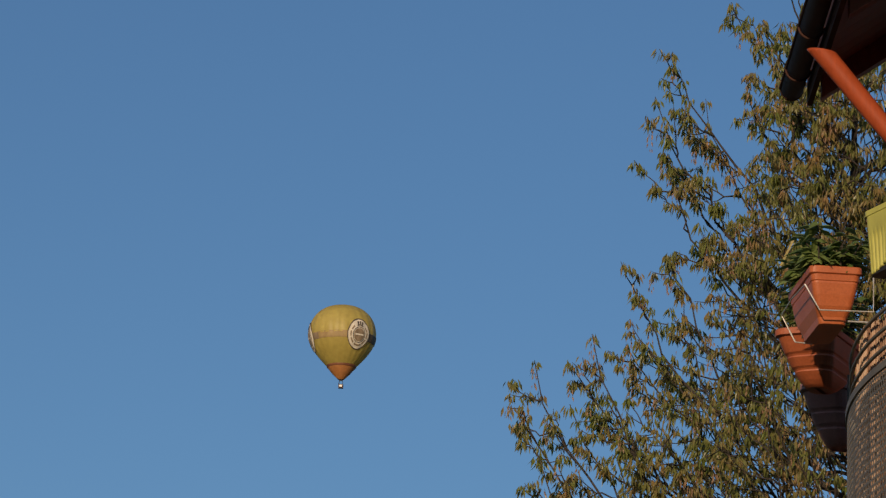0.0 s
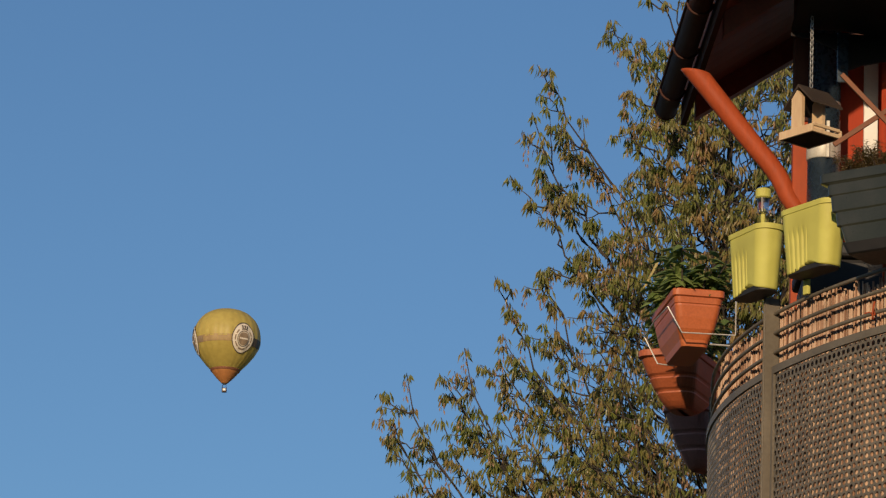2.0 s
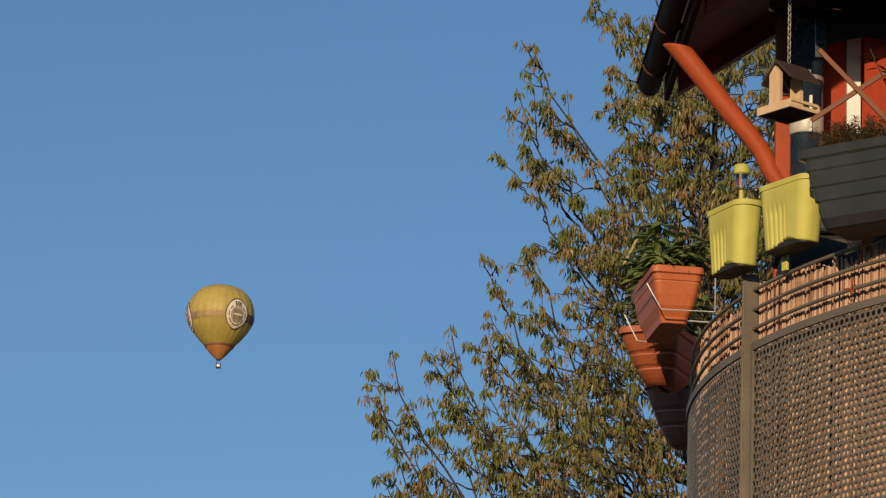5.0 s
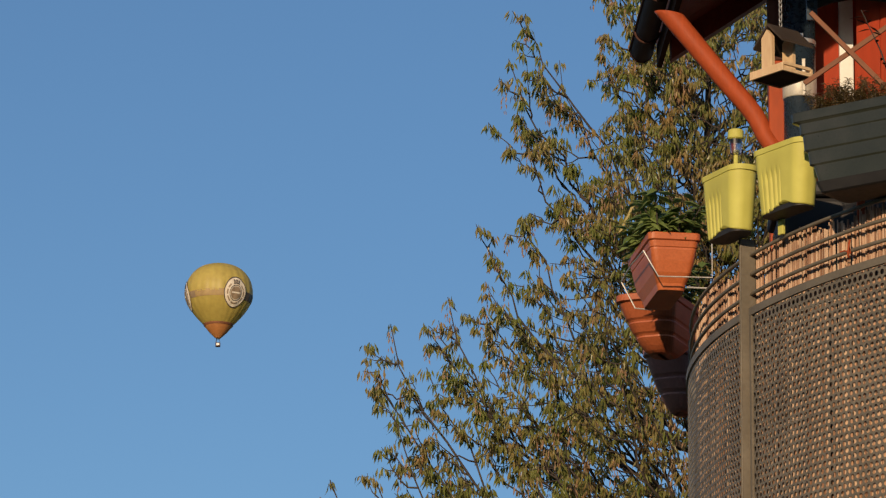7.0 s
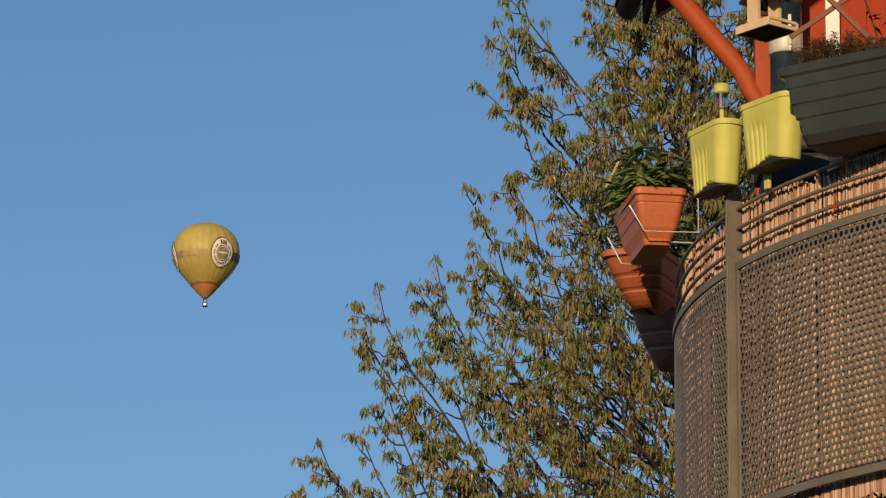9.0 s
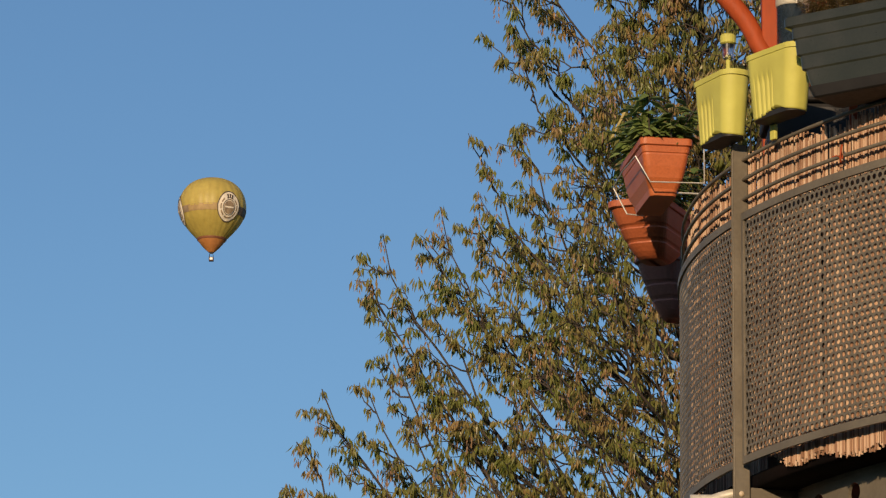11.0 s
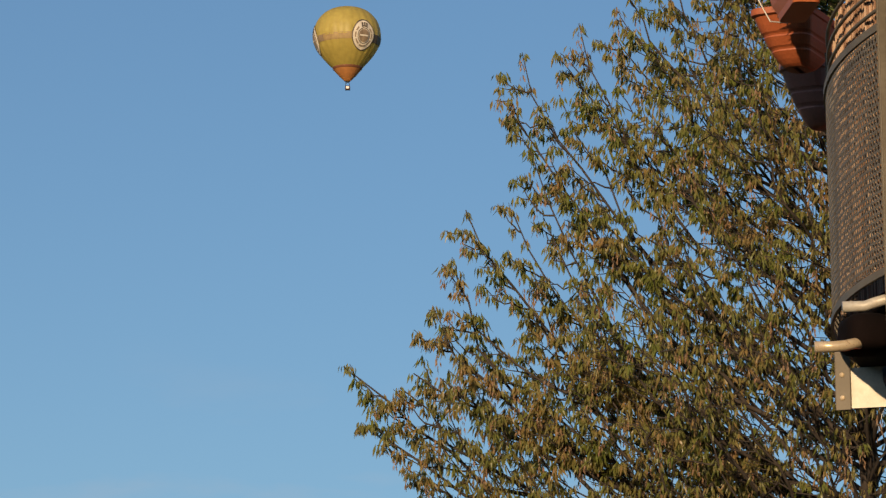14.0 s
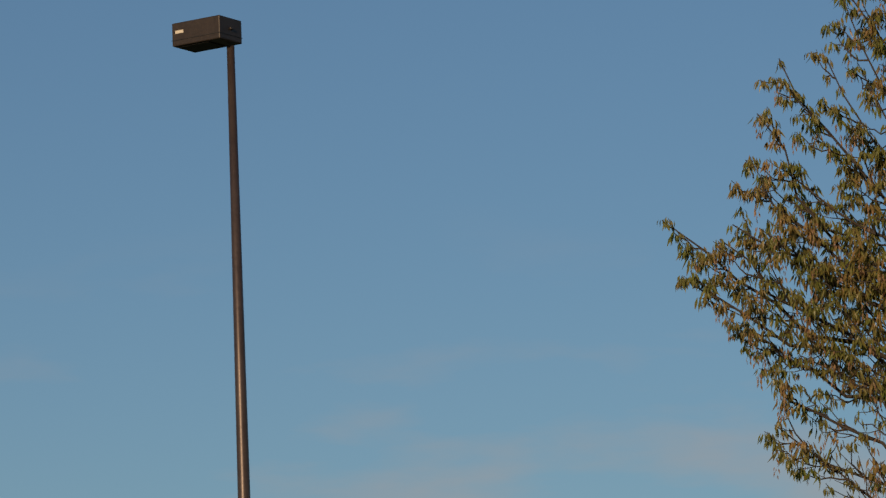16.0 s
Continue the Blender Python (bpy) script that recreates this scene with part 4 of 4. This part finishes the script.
    # leading boughs: how far out to the west and how high each tip stands
    leads = ((1.06, 9.72), (1.16, 9.52), (0.86, 9.58), (0.58, 9.52), (1.10, 9.10), (0.98, 9.18), (1.06, 8.60), (1.27, 8.43), (1.05, 8.33),
             (1.50, 8.15), (1.83, 8.05), (1.64, 8.03), (1.90, 7.64), (1.30, 8.16), (0.54, 10.05), (1.80, 7.38), (1.68, 7.24), (2.16, 7.05),
             (1.90, 7.07), (1.72, 6.98), (2.30, 6.75), (2.18, 6.42), (2.30, 6.34), (2.07, 6.24), (2.80, 6.13), (2.47, 6.13), (2.32, 6.10),
             (2.70, 5.84), (2.54, 6.02), (2.43, 5.56), (2.28, 5.22), (2.29, 4.98), (2.12, 5.34), (2.10, 4.82), (1.42, 7.72), (1.98, 6.66), (1.34, 7.42), (1.44, 7.10), (1.18, 7.62), (1.62, 7.80), (0.52, 10.42), (0.60, 10.20), (0.48, 9.80))
    count, inner = 140, 112
    for i in range(count + len(leads) + inner):
        rg.seed(500 + i)
        lead = count <= i < count + len(leads)
        within = i >= count + len(leads)
        z = 3.6 + 8.1 * (i + 0.5) / count
        head = i * 137.5 + rg.uniform(-18, 18)
        west = max(0.0, -math.cos(radians(head)))
        reach = reach_at(z) * rg.uniform(0.74, 0.95) * (1 - 0.10 * west)
        if within:
            z = (rg.uniform(8.3, 9.7) if i % 2 else 5.4 + 3.4 * rg.random()) if i % 3 else rg.uniform(5.7, 8.3)
            head = rg.uniform(0, 360) if z < 7.6 and i % 3 else rg.uniform(145, 340) if z < 8.3 else rg.uniform(205, 405)
            reach = rg.uniform(0.45 if i % 3 else 0.65, 1.0) * float(np.interp(z, (5.0, 6.2, 7.0, 8.2, 10.0), (1.9, 1.85, 1.5, 1.1, 0.75)))
        if lead:
            away, z = leads[i - count]
            back = rg.uniform(-0.3, 0.3)
            reach = math.hypot(away, back)
            head = math.degrees(math.atan2(back, -away))
        full = float(np.interp(z, (5.2, 6.6), (0.72, 0.95))) if lead else float(np.interp(z, (4.5, 5.6, 6.2, 7.2, 8.2, 8.7), (0.22, 0.27, 0.56, 0.62, 0.64, 1.0)))
        thin = 0.0 if lead or within else west * float(np.interp(z, (6.2, 7.2), (0.3, 1.0)))
        if (thin > 0.5 and rg.random() < 0.22) or (z < 5.7 and not lead and rg.random() < 0.45):
            continue
        h = radians(head)
        way = Vector((math.cos(h), math.sin(h), 0))
        z0 = max(2.0, z - reach * (rg.uniform(0.68, 1.25) * float(np.interp(z, (5.0, 6.2, 7.0, 8.0, 9.8), (0.45, 0.62, 1.05, 1.40, 1.25))) if lead else rg.uniform(0.5, 1.3)))
        p0 = axis(z0)
        p3 = (Vector((0, 0, z)) if lead else axis(z)) + way * reach
        p3.z = z
        pts = curve(p0, p0 + way * reach * 0.42 + Vector((0, 0, (z - z0) * rg.uniform(0.12, 0.42))), p0 + way * reach * rg.uniform(0.74, 0.92) + Vector((0, 0, (z - z0) * rg.uniform(0.50, 0.72))), p3, 12, 0.009 + 0.007 * reach)
        r0 = 0.006 + 0.0068 * reach
        part("limb", pipe(bmesh.new(), pts, [r0 * (1 - 0.84 * k / 12) for k in range(13)], 6), M_BARK, t, smooth=True)
        m = int(2 + reach * (7.0 if lead else 4.4 - 1.2 * thin))
        for k in range(m):
            u = 0.14 + 0.06 * thin + (0.82 - 0.06 * thin) * (k + rg.random()) / m
            p = on(pts, u)
            ln = ((0.17 + 0.30 * reach * (1 - u)) if lead else (0.22 + 0.30 * reach * (1 - u))) * rg.uniform(0.75, 1.3)
            a = h + rg.choice((-1, 1)) * rg.uniform(0.25, 1.25)
            d = Vector((math.cos(a), math.sin(a), rg.uniform(0.1, 1.2))).normalized()
            sub = curve(p, p + d * ln * 0.35 - Vector((0, 0, 0.025)), p + d * ln * 0.7 - Vector((0, 0, 0.01)), p + d * ln + Vector((0, 0, rg.uniform(0.0, 0.09))), 6, 0.008)
            pipe(twigs, sub, [0.0062 * (1 - 0.72 * q / 6) for q in range(7)], 5, False)
            w = int(1.3 + ln * (7.6 if lead else 6.4) * (1 - 0.25 * thin))
            for q in range(w):
                b = on(sub, 0.25 + 0.7 * (q + rg.random()) / w)
                a2 = a + rg.choice((-1, 1)) * rg.uniform(0.4, 1.4)
                d2 = Vector((math.cos(a2), math.sin(a2), rg.uniform(-0.2, 0.9))).normalized()
                c = b + d2 * (rg.uniform(0.05, 0.12) if lead else rg.uniform(0.08, 0.20))
                pipe(twigs, [b, b.lerp(c, 0.5) + Vector((0, 0, -0.008)), c], [0.0038, 0.0030, 0.0018], 4, False)
                # the low inside of the crown carries fewer leaves
                bare = float(np.interp(c.z, (4.8, 5.8), (0.42, 1.0))) if math.hypot(c.x, c.y) < 2.1 else 1.0
                cluster(c, d2, int(rg.randint(9, 16) * full * bare))
            cluster(sub[-1], d, int(11 * full))
        tip = (pts[-1] - pts[-2]).normalized()
        for u in (1.0, 0.94, 0.87):
            cluster(on(pts, u), tip, 9)
    part("fine_branching", twigs, M_BARK, t, "thin bare twigs", kind="stuff")
    me = bpy.data.meshes.new("crown")
    me.from_pydata(leaf_v, [], leaf_f)
    me.materials.append(M_LEAF)
    crown = new("crown", me)
    crown.parent = t
    tagged(crown, "drooping olive green and browning leaves", kind="stuff")
    me = bpy.data.meshes.new("seed_keys")
    me.from_pydata(key_v, [], key_f)
    me.materials.append(M_KEYS)
    keys = new("seed_keys", me)
    keys.parent = t
    tagged(keys, "hanging bunches of dry tan seed keys", kind="stuff")
    return t


tree((1.55, 24.6, -0.15), "young tree with drooping green leaves and dry seed keys")

# ---------------------------------------------------------------- street lamp
lamp = thing("street_lamp", (-5.19, 34.0, -0.15), "tall bronze-brown street lamp with box head", "street lamp")
part("pole", pipe(bmesh.new(), [(0, 0, 0), (0, 0, 3), (0, 0, 6.6), (0, 0, 9.5)], [0.085, 0.066, 0.046, 0.031], 16), M_POLE, lamp, smooth=True)
part("base_plate", box(bmesh.new(), -0.17, 0.17, -0.17, 0.17, 0, 0.02, 0.004), M_POLE, lamp)
hm = Matrix.Translation((-0.19, 0.02, 9.52)) @ Matrix.Rotation(radians(-27), 4, "Z")
head = part("head", box(bmesh.new(), -0.235, 0.235, -0.15, 0.15, 0.0, 0.19, 0.008, hm), M_LAMP, lamp, "box-shaped lamp head")
part("lens", box(bmesh.new(), -0.2, 0.1, -0.12, 0.12, -0.006, -0.001, 0.0, hm), M_BLACK, head)
part("seam", box(bmesh.new(), -0.238, 0.238, -0.153, 0.153, 0.045, 0.05, 0.0, hm), M_BLACK, head)
part("label_plate", box(bmesh.new(), -0.20, -0.12, -0.1525, -0.1505, 0.10, 0.125, 0.0, hm), M_LOGO, head, "pale worn label")
part("latch", box(bmesh.new(), 0.236, 0.252, -0.02, 0.02, 0.09, 0.11, 0.003, hm), M_LAMP, head)

# ---------------------------------------------------------------- hot-air balloon
BAL = Vector((-57.6, 1100.0, 272.9))
balloon = thing("hot_air_balloon", BAL, "olive-yellow hot-air balloon with round cream emblems", "balloon")
RAD, ZC = 8.75, 14.2                  # widest radius and its height over the basket floor


def profile(u):
    """Radius and height of the envelope from mouth (0) to crown (1)."""
    if u < 0.5:
        v = u / 0.5
        z = 5.6 + v * (ZC - 5.6)
        r = 3.6 + (RAD - 3.6) * math.sin(v * math.pi / 2) ** 0.95
        return r, z
    v = (u - 0.5) / 0.5
    return RAD * math.cos(v * math.pi / 2) ** 0.80, ZC + 7.6 * math.sin(v * math.pi / 2)


GORES = 24


def skin(az, u, lift=0.0):
    """A point on the bulged fabric: az in degrees, 0 towards the camera, positive to its right."""
    r, z = profile(u)
    g = abs(math.sin(radians(az) * GORES / 2))
    r = r * (0.986 + 0.014 * g) + lift
    a = radians(az)
    return Vector((r * math.sin(a), -r * math.cos(a), z))


bm = bmesh.new()
loft(bm, [[skin(360 * k / 144, u / 40) for k in range(144)] for u in range(0, 40)], cap0=False, cap1=True)
env = part("envelope", bm, M_ENVELOPE, balloon, "olive-yellow gored fabric envelope", True)
bm = bmesh.new()
loft(bm, [[Vector((r * math.sin(2 * math.pi * k / 48), -r * math.cos(2 * math.pi * k / 48), z)) for k in range(48)] for r, z in ((3.75, 5.75), (3.6, 5.4), (2.2, 3.7), (0.75, 2.3))], cap0=False, cap1=False)
part("scoop", bm, M_SCOOP, balloon, "orange-brown scoop", True)
bm = bmesh.new()
loft(bm, [[Vector((r * math.sin(2 * math.pi * k / 48), -r * math.cos(2 * math.pi * k / 48), z)) for k in range(48)] for r, z in ((3.9, 5.9), (3.80, 5.55), (3.62, 5.32))], cap0=False, cap1=False)
part("mouth_ring", bm, M_MOUTH, balloon, "dark maroon mouth ring", True)


def patch(az0, az1, u0, u1, mat, name, lift, label="", n=10):
    bm = bmesh.new()
    loft(bm, [[skin(az0 + (az1 - az0) * k / n, u0 + (u1 - u0) * j / 4, lift) for k in range(n + 1)] for j in range(5)], close=False, cap0=False, cap1=False)
    part(name, bm, mat, env, label, True)


def emblem(az):
    """Rings of print on a cream oval, with bars for the lettering."""
    def ringpatch(r0, r1, mat, name, lift, a0=0.0, a1=360.0, label=""):
        n = max(3, int((a1 - a0) / 5))
        bm = bmesh.new()
        rows = [[skin(az + r * 21 * math.cos(radians(a0 + (a1 - a0) * k / n)), 0.402 + r * 0.20 * math.sin(radians(a0 + (a1 - a0) * k / n)), lift) for k in range(n + 1)] for r in [r0 + (r1 - r0) * j / 8 for j in range(9)]]
        loft(bm, rows, close=False, cap0=False, cap1=False)
        return part(name, bm, mat, env, label, True)
    ringpatch(0.01, 1.0, M_LOGO, "emblem", 0.14, label="cream oval emblem")
    ringpatch(0.98, 1.05, M_LOGODARK, "emblem_border", 0.2)
    ringpatch(0.52, 0.57, M_LOGODARK, "emblem_ring", 0.22)
    ringpatch(0.01, 0.47, M_CENTRE, "emblem_centre", 0.2)
    for a, wide in ((-55, 34), (-14, 30), (22, 26), (128, 26), (162, 30), (200, 34), (242, 56)):
        ringpatch(0.69, 0.79, M_CENTRE, "lettering_bar", 0.22, a, a + wide)
    for a in (68, 82, 96):
        ringpatch(0.66, 0.88, M_LOGODARK, "emblem_crest", 0.22, a, a + 10)
    ringpatch(0.62, 0.68, M_LOGODARK, "emblem_crest", 0.22, 64, 110)
    patch(az - 8, az + 8, 0.392, 0.414, M_LOGO, "lettering_bar", 0.28, n=4)


for az in (33, -80, 146):
    emblem(az)
for a0, a1 in ((-58, 14), (62, 127), (-178, -103)):
    patch(a0, a1, 0.350, 0.450, M_BAND, "band", 0.1, "faded brown lettering band", 40)
patch(53, 90, 0.33, 0.45, M_LOGODARK, "band_end", 0.14, "dark brown band end", 20)
patch(-56, -43, 0.35, 0.44, M_CENTRE, "band_end", 0.14, "dark brown band end", 12)
for a0 in (-37, -27, -12, -4):
    patch(a0, a0 + 7, 0.427, 0.445, M_ENVELOPE, "lettering_bar", 0.16, n=5)
bk = part("basket", box(bmesh.new(), -0.62, 0.62, -0.55, 0.55, 0.0, 1.05, 0.08), M_BASKET, balloon, "small wicker basket")
part("basket_panel", box(bmesh.new(), -0.36, 0.36, -0.585, -0.556, 0.3, 0.85), M_WHITE, bk, "white panel")
part("burner", box(bmesh.new(), -0.35, 0.35, -0.3, 0.3, 2.0, 2.35, 0.05), M_BLACK, balloon)
for x in (-0.55, 0.55):
    for y in (-0.48, 0.48):
        part("suspension_rope", pipe(bmesh.new(), [(x, y, 1.0), (x * 0.65, y * 0.65, 2.1), (x * 1.9, y * 1.9, 3.0)], 0.06, 6), M_BLACK, balloon)
